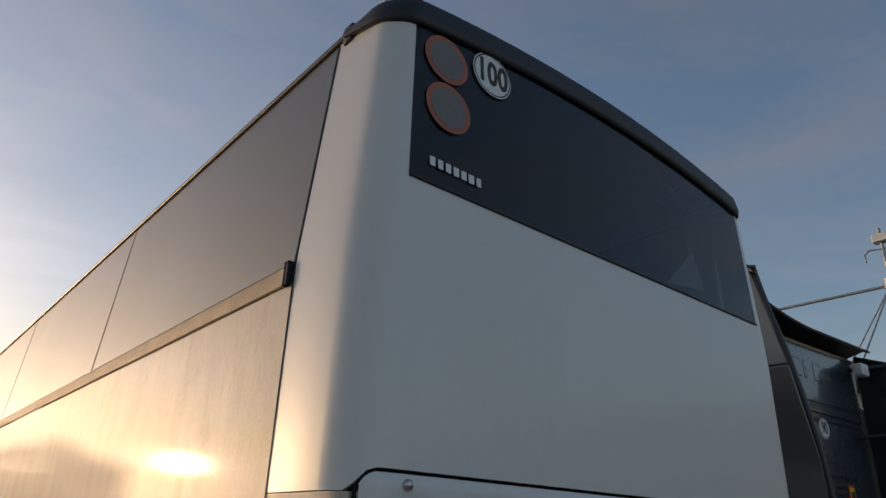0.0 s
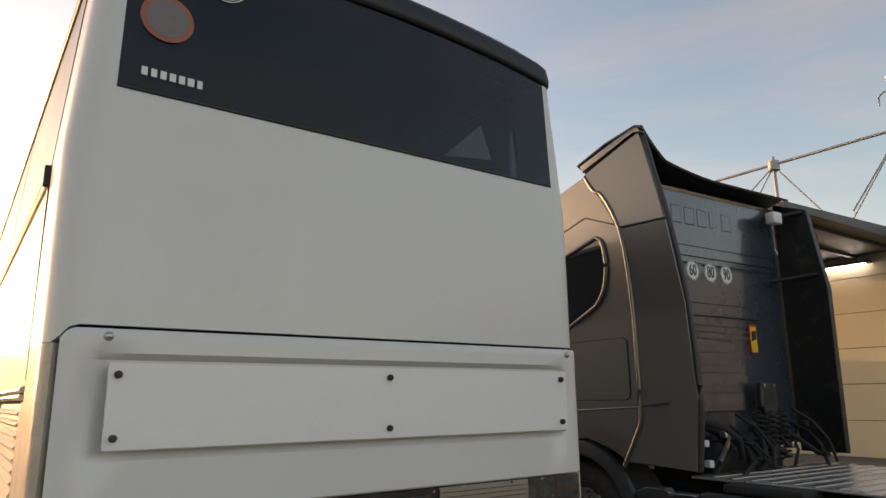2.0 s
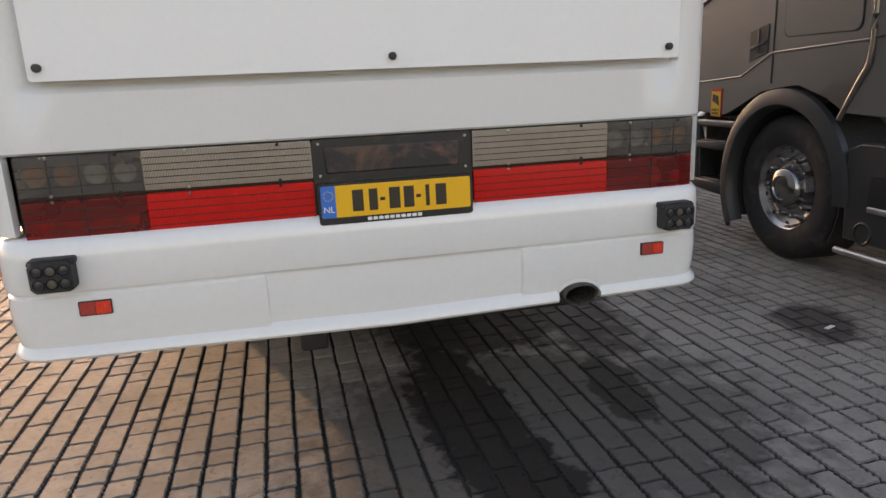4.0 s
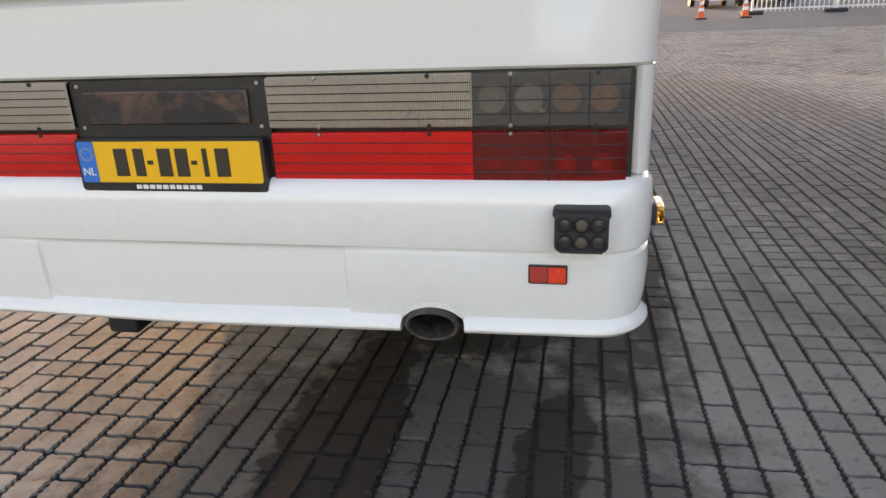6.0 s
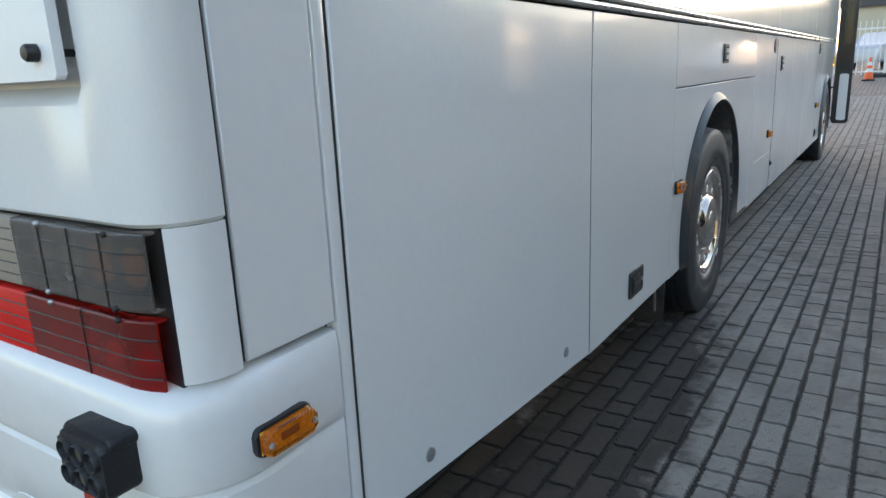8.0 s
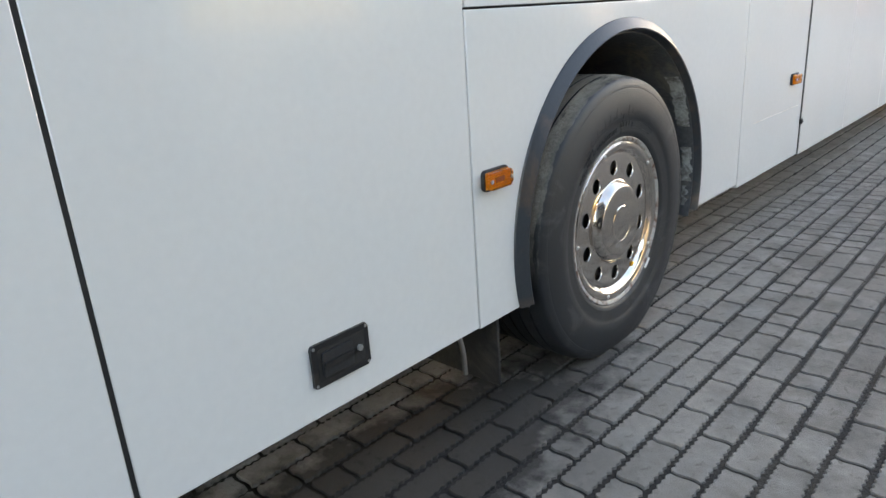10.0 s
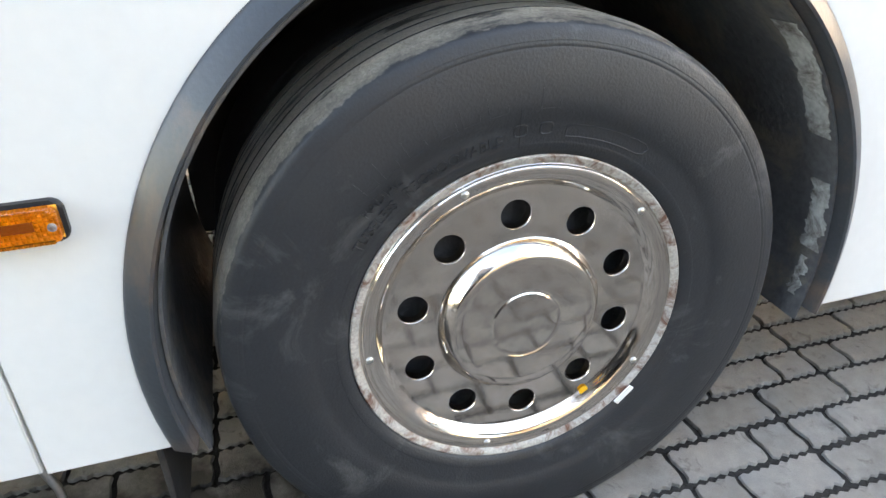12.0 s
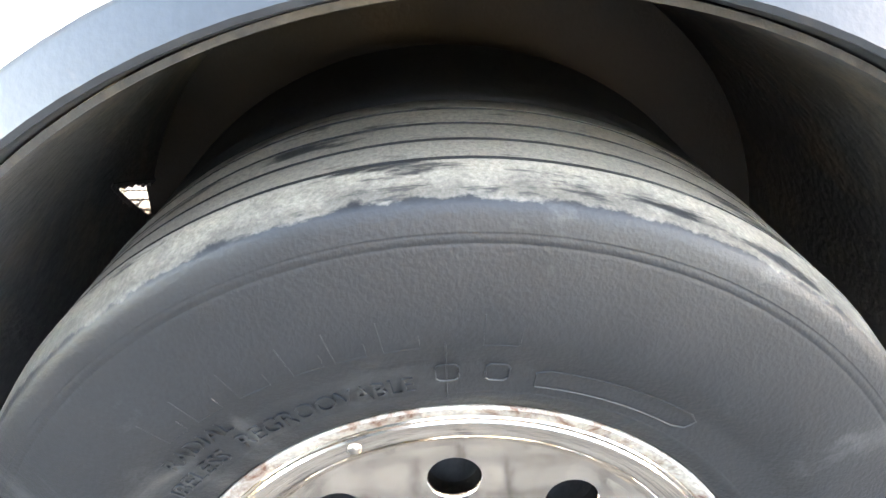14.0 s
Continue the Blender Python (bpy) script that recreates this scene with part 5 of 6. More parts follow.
def truck_wheel(x, y, s=1):
    w = part("wheel", lathe([(0.30, 0.012), (0.288, 0.020), (0.276, 0.040), (0.262, 0.050), (0.245, 0.052), (0.235, 0.060), (0.160, 0.052), (0.148, 0.030), (0.140, -0.008), (0.128, -0.018), (0.085, -0.028), (0.080, -0.020), (0.0001, -0.024)], 0, 56), TRUCK_RIM, truck, "wheel with a bright hub", pose(x, y, WZ))
    part("tyre", lathe([(0.29, 0.06), (0.30, 0.015), (0.36, -0.004), (0.44, -0.006), (0.49, 0.006), (0.515, 0.03), (0.52, 0.28), (0.48, 0.31), (0.3, 0.3)], 0, 72), RUBBER, w)
    for k in range(10):
        a = 2 * math.pi * k / 10
        part("wheel_nut", lathe([(0.024, 0.058), (0.022, 0.045), (0.019, 0.020), (0.012, 0.008), (0.0001, 0.006)], 0, 10, centre=(0, 0.205 * math.cos(a), 0.205 * math.sin(a))), TRUCK_RIM, w)
        part("vent_hole", lathe([(0.016, 0.046), (0.0001, 0.0455)], 0, 10, centre=(0, 0.262 * math.cos(a + 0.3), 0.262 * math.sin(a + 0.3))), BLACK, w)


truck_wheel(0.06, WX)
truck_wheel(0.06, -2.6)
truck_wheel(2.2, WX)
truck_wheel(2.2, -2.6)
# bumper, step well and sign in front of the wheel
part("front_bumper", prism([(0.05, 0.36), (0.02, 0.95), (0.10, 1.02), (2.4, 1.02), (2.46, 0.95), (2.45, 0.36)], 1, 2.28, 2.46, 0.05), TRUCK, truck)
part("step_well", plate_x([(1.78, 0.44), (2.30, 0.44), (2.32, 0.98), (1.86, 1.0), (1.80, 0.8)], 0.16, 0.3, 0.02), BLACK, truck, "dark step well ahead of the wheel")
part("step_surround", plate_x([(1.80, 0.36), (2.38, 0.38), (2.42, 0.46), (1.80, 0.46)], -0.01, 0.28, 0.015), TRIM, truck)
part("step_surround", plate_x([(2.26, 0.46), (2.41, 0.46), (2.39, 0.98), (2.30, 0.98)], 0.0, 0.26, 0.015), TRIM, truck)
part("step_surround", plate_x([(1.80, 0.72), (2.30, 0.72), (2.30, 0.78), (1.80, 0.78)], -0.005, 0.26, 0.012), TRIM, truck)
part("step_surround", plate_x([(1.78, 0.91), (2.36, 0.90), (2.36, 0.955), (1.78, 0.965)], 0.0, 0.26, 0.012), TRUCK, truck)
for z in (0.462, 0.782):
    part("step", box((0.0, 1.84, z), (0.22, 2.24, z + 0.012), 0.004), BLACK, truck)
    for k in range(6):
        part("step_rib", box((0.01, 1.87 + 0.06 * k, z + 0.012), (0.20, 1.89 + 0.06 * k, z + 0.018), 0.002), STEEL, truck)
part("corner_lamp", box((-0.01, 2.33, 0.74), (0.06, 2.40, 0.96), 0.01), SMOKE_LENS, truck)
sign = part("warning_sign", prism(rounded(1.985, 2.125, 0.985, 1.21, 0.008), 0, 0.004, 0.014), RED_PAINT, truck, "yellow blind-spot warning sticker with a red edge")
part("sign_face", prism(rounded(1.993, 2.117, 0.992, 1.185, 0.005), 0, 0.001, 0.012), YELLOW_SIGN, sign)
part("sign_picture", plate_x([(2.005, 1.075), (2.10, 1.11), (2.10, 1.165), (2.02, 1.15)], -0.001, 0.010, 0), INK, sign)
words("sign_word", "ANGLES", 0.029, pose(-0.0005, 2.055, 1.040, 90, 0, -90), INK, sign)
words("sign_word", "MORTS", 0.029, pose(-0.0005, 2.055, 1.011, 90, 0, -90), INK, sign)
# cab back
BY = 0.63
part("cab_back", box((0.06, BY, 1.12), (2.40, BY + 0.08, 3.52), 0.02), TRUCK_BACK, truck, "blue-grey painted back of the cab")
part("cab_body", box((0.09, BY + 0.09, 1.3), (2.38, 2.3, 1.9), 0.02), CABIN, truck)
part("cab_side", plate_x([(p[0], p[1]) for p in cab], 2.38, 2.45), TRUCK, truck)
part("cab_front", grid([[(x, 2.28 + 0.15 * math.sin(math.pi * x / 2.45), 1.0) for x in (0.1, 0.8, 1.6, 2.36)], [(x, 2.22, 2.2) for x in (0.1, 0.8, 1.6, 2.36)], [(x, 2.05, 2.95) for x in (0.1, 0.8, 1.6, 2.36)]], 0.03), TRUCK, truck)
part("cab_roof", grid([[(x, y, z) for x in (0.05, 0.8, 1.6, 2.42)] for y, z in ((0.62, 3.50), (0.98, 3.56), (1.4, 3.47), (1.9, 3.25), (2.10, 2.95))], 0.03), TRUCK, truck)
for z0, z1, d in ((2.96, 3.44, 0.012), (2.86, 2.92, 0.02), (2.80, 2.84, 0.012)):
    part("pressed_panel", prism(rounded(0.14, 2.30, z0, z1, 0.03), 1, BY - d, BY + 0.01, 0.008), TRUCK_BACK, truck)
for k, wdt in enumerate((0.15, 0.16, 0.17, 0.16, 0.06, 0.17)):      # embossed maker's name, as plain bars
    part("embossed_bar", box((0.55 + k * 0.185, BY - 0.016, 3.16), (0.55 + k * 0.185 + wdt * 0.85, BY - 0.006, 3.33), 0.008), TRUCK_BACK, truck)
part("pressed_panel", prism([(0.72, 2.30), (1.95, 2.30), (1.95, 2.78), (0.55, 2.78), (0.60, 2.5)], 1, BY - 0.018, BY + 0.01, 0.012), TRUCK_BACK, truck)
part("pressed_panel", prism(rounded(0.80, 1.72, 2.42, 2.76, 0.04), 1, BY - 0.034, BY + 0.01, 0.01), TRUCK_BACK, truck)
for x, text in ((0.94, "60"), (1.20, "80"), (1.44, "90")):
    s = part("speed_sticker", prism(circle(x, 2.715, 0.092, 32), 1, BY - 0.038, BY - 0.033), PAPER, truck, "round white speed sticker")
    words("figures", text, 0.13, pose(x, BY - 0.039, 2.715, 90, 0, 0) @ Matrix.Diagonal((0.8, 1.15, 1, 1)), INK, s)
    part("ring", lathe([(0.082, BY - 0.0385), (0.085, BY - 0.0395), (0.088, BY - 0.0385)], 1, 32, centre=(x, 0, 2.715), close=True), INK, s)
for z in (2.22, 2.16, 2.10):
    part("pressed_rib", prism(rounded(0.72, 1.75, z, z + 0.035, 0.012), 1, BY - 0.02, BY + 0.01, 0.006), TRUCK_BACK, truck)
part("notice_edge", prism(rounded(1.735, 1.845, 1.985, 2.255, 0.008), 1, BY - 0.024, BY + 0.01), RED_PAINT, truck)
part("yellow_notice", prism(rounded(1.742, 1.838, 1.992, 2.235, 0.006), 1, BY - 0.0255, BY + 0.01), YELLOW_SIGN, truck, "yellow and black notice")
part("notice_print", prism([(1.75, 2.09), (1.83, 2.12), (1.83, 2.20), (1.76, 2.19)], 1, BY - 0.0265, BY), INK, truck)
shield = part("heat_shield", prism([(0.66, 1.44), (1.52, 1.44), (1.52, 1.96), (1.40, 2.08), (0.80, 2.08), (0.66, 1.94)], 1, BY - 0.05, BY + 0.0, 0.012), TRUCK_BACK, truck, "pressed grey shield with long slots")
for z, cut in ((1.50, 0.0), (1.68, 0.0), (1.86, 0.07)):
    part("shield_rib", prism(rounded(0.74 + cut, 1.45 - cut, z, z + 0.12, 0.045, 6), 1, BY - 0.078, BY - 0.045, 0.014, segments=3), TRUCK_BACK, shield)
    part("slot_shadow", prism(rounded(0.76 + cut, 1.43 - cut, z + 0.100, z + 0.112, 0.005, 3), 1, BY - 0.080, BY - 0.074), BLACK, shield)
mount = part("mount_bracket", prism([(1.60, 1.10), (1.78, 1.10), (1.78, 1.42), (1.86, 1.48), (1.84, 1.70), (1.62, 1.70), (1.60, 1.48), (1.66, 1.42)], 1, BY - 0.16, BY - 0.10, 0.015), TRIM, truck, "cast grey cab mount bracket")
part("bracket_window", prism(rounded(1.66, 1.79, 1.50, 1.64, 0.02), 1, BY - 0.164, BY - 0.158), BLACK, mount)
for x in (1.64, 1.80):
    part("bolt", lathe([(0.016, BY - 0.16), (0.016, BY - 0.178), (0.0001, BY - 0.178)], 1, 6, centre=(x, 0, 1.675)), STEEL, mount)
part("grab_handle", tube([(0.42, BY - 0.02, 2.28), (0.42, BY - 0.16, 2.30), (0.43, BY - 0.20, 2.22), (0.40, BY - 0.20, 1.7), (0.38, BY - 0.18, 1.3)], 0.02), BLACK, truck)
part("air_manifold", box((0.48, BY - 0.12, 1.35), (0.58, BY - 0.02, 1.95), 0.01), BLACK, truck)
for k in range(6):
    part("air_coupling", rod((0.53, BY - 0.12, 1.42 + 0.09 * k), (0.53, BY - 0.19, 1.42 + 0.09 * k), 0.022, 12), STRIPE_BLUE if k in (2, 3) else BLACK, truck)
rng = random.Random(4)
for k in range(16):      # hoses, brackets and valves behind the cab
    x = rng.uniform(0.45, 2.1)
    a = Vector((x, BY - rng.uniform(0.05, 0.35), rng.uniform(1.2, 1.5)))
    b = Vector((x + rng.uniform(-0.3, 0.3), BY - rng.uniform(0.25, 0.7), rng.uniform(0.92, 1.1)))
    mid = (a + b) / 2 + Vector((rng.uniform(-.1, .1), -0.12, rng.uniform(-0.12, 0.05)))
    part("hose", tube([a, a.lerp(mid, 0.5) + Vector((0, -.03, .02)), mid, mid.lerp(b, 0.5), b], rng.uniform(0.012, 0.03)), DARK, truck)
for x in (1.30, 1.48, 1.66):
    part("coiled_hose", tube([(x + 0.045 * math.cos(t * 0.4), BY - 0.30 + 0.045 * math.sin(t * 0.4), 1.44 - t * 0.0028) for t in range(150)], 0.0095, 5), DARK, truck)
for x, z, m in ((0.48, 1.18, PAPER), (0.52, 1.02, PAPER), (0.75, 1.24, STEEL), (1.7, 1.12, STEEL), (1.05, 1.05, DARK), (1.95, 1.3, DARK)):
    part("valve_block", box((x, BY - 0.35, z), (x + 0.055, BY - 0.29, z + 0.055), 0.008), m, truck)
part("silver_bracket", prism([(0.60, 1.08), (0.72, 1.20), (0.78, 1.27), (0.74, 1.17), (0.64, 1.06)], 1, BY - 0.38, BY - 0.36), STEEL, truck)
part("engine_top", box((0.7, BY - 0.2, 0.85), (1.8, BY + 0.4, 1.25), 0.06), DARK, truck)
# right-hand fairing seen from inside, and the roof deflector
part("side_fairing", plate_x([(0.16, 1.05), (0.14, 2.6), (0.26, 3.42), (0.60, 3.55), (0.60, 1.05)], 2.36, 2.43), BLACK, truck)
part("fairing_stay", rod((2.1, BY - 0.05, 3.35), (2.36, 0.30, 3.4), 0.02), BLACK, truck)
part("fairing_stay", rod((2.1, BY - 0.05, 2.7), (2.36, 0.22, 2.75), 0.02), BLACK, truck)
part("work_lamp", box((2.05, BY - 0.22, 3.28), (2.2, BY - 0.12, 3.40), 0.015), PAPER, truck)
part("roof_deflector", grid([[(x, y0 + dy + max(0.0, 0.6 - y0) * min(1.0, x / 0.5) * 0.55, 3.82 - 0.24 * math.sin(math.pi * min(0.5, x / 2.6)) ** 0.8 + dz) for x in [2.42 * k / 24 for k in range(25)]] for y0, dy, dz in ((0.26, 0, 0.0), (0.30, 0.05, 0.03), (0.6, 0.1, -0.02), (0.95, 0.1, -0.12))], 0.02), TRIM, truck, "dark curved roof deflector")
part("deflector_blade", prism([(0.27, 3.76), (0.33, 3.85), (1.02, 3.68), (0.99, 3.61), (0.37, 3.80)], 0, 0.0, 0.05, 0.008), TRUCK, truck)
# skirt, steps and deck behind the cab
part("skirt_panel", plate_x([(0.58, 0.30), (0.60, 0.86), (0.50, 0.90), (0.32, 0.90), (0.30, 0.86), (0.02, 0.86), (0.0, 0.90), (-0.28, 0.90), (-0.28, 0.30)], 0.0, 0.10, 0.012), TRIM, truck, "grey side skirt with foot holes")
part("skirt_panel", plate_x([(-0.285, 0.30), (-0.285, 0.90), (-2.0, 0.92), (-2.0, 0.34)], -0.01, 0.09, 0.014), TRIM, truck, "grey tank cover")
part("foot_hole", prism(rounded(0.06, 0.40, 0.50, 0.72, 0.03), 0, -0.004, 0.02), BLACK, truck)
part("foot_plate", box((-0.02, 0.07, 0.50), (0.06, 0.39, 0.535), 0.006), STEEL, truck)
part("step_tread", box((0.0, 0.04, 0.845), (0.12, 0.29, 0.875), 0.004), STEEL, truck)
part("round_port", lathe([(0.075, 0.0), (0.065, -0.008), (0.055, -0.004), (0.05, 0.02), (0.0001, 0.02)], 0, 24, centre=(0, 0.42, 0.36)), BLACK, truck)
part("lower_tube", rod((-0.02, 0.60, 0.225), (-0.02, -2.0, 0.25), 0.022, 12), STEEL, truck, "bright tube along the bottom edge")
part("marker_lamp", box((-0.022, -0.37, 0.78), (-0.004, -0.25, 0.84), 0.006), AMBER_LENS, truck)
part("marker_back", box((-0.012, -0.365, 0.785), (-0.004, -0.255, 0.835)), AMBER_BACK, truck)
part("deck_plate", box((0.3, -1.5, 0.955), (2.1, 0.3, 0.975), 0.004), STEEL, truck)
for k in range(11):
    part("deck_rib", box((0.32, -1.45 + 0.155 * k, 0.975), (2.08, -1.40 + 0.155 * k, 0.984), 0.003), STEEL, truck)
part("deck_box", box((0.12, -0.7, 0.90), (0.5, -0.1, 0.965), 0.015), DARK, truck)
part("chassis_rail", box((0.75, -3.4, 0.62), (0.83, 1.8, 0.93)), DARK, truck)
part("chassis_rail", box((1.62, -3.4, 0.62), (1.70, 1.8, 0.93)), DARK, truck)
part("fifth_wheel", lathe([(0.0001, 1.02), (0.4, 1.02), (0.45, 1.06), (0.42, 1.09), (0.0001, 1.09)], 2, 32, centre=(1.22, -2.4, 0)), DARK, truck)
part("axle", rod((0.2, WX, 0.52), (2.3, WX, 0.52), 0.07), DARK, truck)
part("axle", rod((0.2, -2.6, 0.52), (2.3, -2.6, 0.52), 0.09), DARK, truck)

# ---------------------------------------------------------------- building, canopy and masts
building = thing("building", "cream panelled building wall behind a dark steel canopy", "building", kind="structure")
for k in range(6):
    z0 = 0.0 + 0.93 * k
    for j in range(6):
        y0 = -26 + 6.0 * j
        part("wall_panel", box((18.0, y0 + 0.008, z0 + 0.008), (18.15, y0 + 5.992, z0 + 0.922), 0.006), WALL, building)
part("wall", box((18.06, -26, 0), (24, 10, 5.6)), CANOPY, building)
part("wall_cap", box((17.9, -26, 5.58), (24, 10, 5.78), 0.02), CANOPY, building)
part("wall_box", box((17.86, 4.2, 2.0), (18.0, 4.55, 2.55), 0.02), GALV, building)
part("pipe", rod((17.93, 4.4, 0), (17.93, 4.4, 2.0), 0.025), GALV, building)
canopy = thing("canopy", "dark steel canopy hung from masts", "canopy")
part("canopy_roof", prism([(11.6, 5.22), (18.0, 5.22), (18.0, 5.55), (11.6, 5.36)], 1, 4.0, 13.0, 0.01), CANOPY, canopy)
for k in range(9):
    part("soffit_rib", box((12.0, 4.4 + k, 5.14), (17.9, 4.5 + k, 5.22)), CANOPY, canopy)
part("tube_lamp", rod((17.8, 5.2, 4.95), (17.8, 6.4, 4.95), 0.03), TUBE_LIGHT, canopy, "lit fluorescent tube")
part("lamp_tray", box((17.76, 5.1, 4.98), (17.98, 6.5, 5.04)), CANOPY, canopy)
for x, y, top in ((18.6, 4.08, 8.95), (18.6, 7.7, 8.85)):
    mast = thing("mast", "galvanised steel mast with stays above the roof", "mast", group="canopy masts")
    part("pole", rod((x, y, 0), (x, y, top), 0.055, 16), GALV, mast)
    part("collar", rod((x, y, top - 0.45), (x, y, top - 0.15), 0.17, 16), GALV, mast)
    part("foot_box", box((x - 0.42, y - 0.2, 6.0), (x - 0.12, y + 0.2, 6.45), 0.02), GALV, mast)
    for dx, dy in ((-4.5, -0.3), (0.0, 2.2), (0.0, -2.2)):
        part("stay", rod((x, y, top - 0.3), (x + dx, y + dy, 5.5), 0.022, 6), GALV, mast)
    if y < 5:
        part("antenna", rod((x, y, top), (x, y, top + 1.4), 0.045, 8), GALV, mast)
        part("antenna_box", box((x - 0.15, y - 0.2, top + 0.95), (x + 0.15, y + 0.2, top + 1.2), 0.02), PAPER, mast)
        for s in (-1, 1):
            part("antenna_arm", tube([(x, y, top + 0.75), (x, y + s * 0.35, top + 0.8), (x, y + s * 0.48, top + 0.7), (x, y + s * 0.5, top + 0.45)], 0.025), GALV, mast)
    else:
        part("crossbar", rod((x, 4.08, 8.6), (x, 18.0, 8.6), 0.045, 8), GALV, mast)


# ---------------------------------------------------------------- yard: slope, fence, vehicles, trees
def rise(y):
    return max(0.0, y - 11.5) * 0.036 if y < 60 else 1.75


def fence(x0, x1, y, label):
    f = thing("fence", label, "fence", pose((x0 + x1) / 2, y, rise(y)), group="white bar fences")
    h = (x1 - x0) / 2
    for z in (0.18, 1.65):
        part("rail", box((-h, -0.02, z), (h, 0.02, z + 0.06)), FENCE, f)
    n = int((x1 - x0) / 0.17)
    bar = finish("bar", box((-0.014, -0.014, 0.1), (0.014, 0.014, 1.95)), FENCE)
    for k in range(n + 1):
        part("bar", bar, None, f, "", pose(-h + 2 * h * k / n, 0, 0))
    for k in range(int((x1 - x0) / 3.0) + 1):
        part("post", box((-h + 3.0 * k - 0.04, -0.04, 0), (-h + 3.0 * k + 0.04, 0.04, 2.05)), FENCE, f)
    for k in range(int((x1 - x0) / 3.0) + 1):
        part("foot", box((-h + 3.0 * k - 0.4, -0.12, 0), (-h + 3.0 * k + 0.4, 0.12, 0.14), 0.02), RUBBER, f)
    return f


fence(7.6, 22.6, 28.0, "white steel bar fence on black rubber feet")
fence(-7.4, 1.6, 28.6, "white steel bar fence on black rubber feet")
fence(-9.4, -5.2, 30.5, "white steel bar fence on black rubber feet")


def cone(x, y):
    c = thing("traffic_cone", "orange traffic cone with white bands", "cone", pose(x, y, rise(y)), group="traffic cones")
    part("base", box((-0.2, -0.2, 0), (0.2, 0.2, 0.05), 0.02), RUBBER, c)
    part("body", lathe([(0.14, 0.05), (0.03, 0.76), (0.0001, 0.77)], 2, 20), ORANGE, c)
    for z in (0.28, 0.50):
        part("band", lathe([(0.1415 - 0.155 * (z - 0.05), z), (0.1415 - 0.155 * (z + 0.07), z + 0.12)], 2, 20), PAPER, c)


cone(1.2, 27.0)
cone(2.05, 26.8)
cone(5.5, 26.5)
cone(7.05, 26.5)


def lorry(x, y, heading, paint, cab_paint, label, length=9.0, stripes=False):
    t = thing("lorry", label, "truck", pose(x, y, rise(y) - 0.02, 0, 0, heading))
    part("cab", prism([(0.0, 0.45), (0.0, 2.1), (-0.25, 3.1), (-1.9, 3.35), (-2.1, 3.2), (-2.1, 0.75), (-1.75, 0.75), (-1.55, 1.1), (-0.95, 1.1), (-0.75, 0.75), (-0.6, 0.45)][::1], 0, -1.22, 1.22, 0.06), cab_paint, t)
    part("windscreen", prism([(0.02, 1.75), (0.03, 2.08), (-0.2, 2.85), (-0.3, 2.85), (-0.1, 1.75)], 0, -1.1, 1.1), SIDE_GLASS, t)
    part("side_glass", box((-1.235, -1.3, 1.8), (1.235, -0.4, 2.6)), SIDE_GLASS, t)
    for k in range(6):
        part("grille_bar", box((-0.8, 0.0, 0.75 + 0.16 * k), (0.8, 0.03, 0.83 + 0.16 * k), 0.01), BLACK, t)
    for s in (-1, 1):
        part("headlamp", box((s * 0.78 - 0.2, 0.0, 0.72), (s * 0.78 + 0.2, 0.05, 0.92), 0.03), CUP, t)
    part("load_body", box((-1.25, -length, 1.0), (1.25, -2.3, 3.6), 0.04), paint, t)
    part("chassis", box((-0.5, -length, 0.6), (0.5, -0.3, 0.98)), DARK, t)
    for yy in (-1.25, -length + 1.6, -length + 2.9):
        for s in (-1, 1):
            part("wheel", lathe([(0.0001, 0.0), (0.28, 0.02), (0.3, 0.0), (0.5, 0.03), (0.5, 0.3), (0.0001, 0.3)], 0, 28), RUBBER, t, "", pose(s * 1.22, yy, 0.52) @ (pose(0, 0, 0, 0, 0, 0) if s < 0 else pose(0, 0, 0, 0, 0, 180)))
    if stripes:
        for s in (-1.225, 1.225):
            part("stripe", prism([(-0.02, 1.42), (-0.02, 1.62), (-2.1, 2.05), (-2.1, 1.85)], 0, s - 0.006, s + 0.006), STRIPE_GREEN, t)
            part("stripe", prism([(-0.02, 1.20), (-0.02, 1.38), (-2.1, 1.81), (-2.1, 1.60)], 0, s - 0.006, s + 0.006), STRIPE_BLUE, t)
    return t


lorry(11.3, 21.0, 82, PAPER, PAPER, "white lorry with green and blue stripes along the cab", 8.0, True)
lorry(14.5, 33.0, 80, BLUE_PAINT, BLUE_PAINT, "blue lorry standing behind the fence")


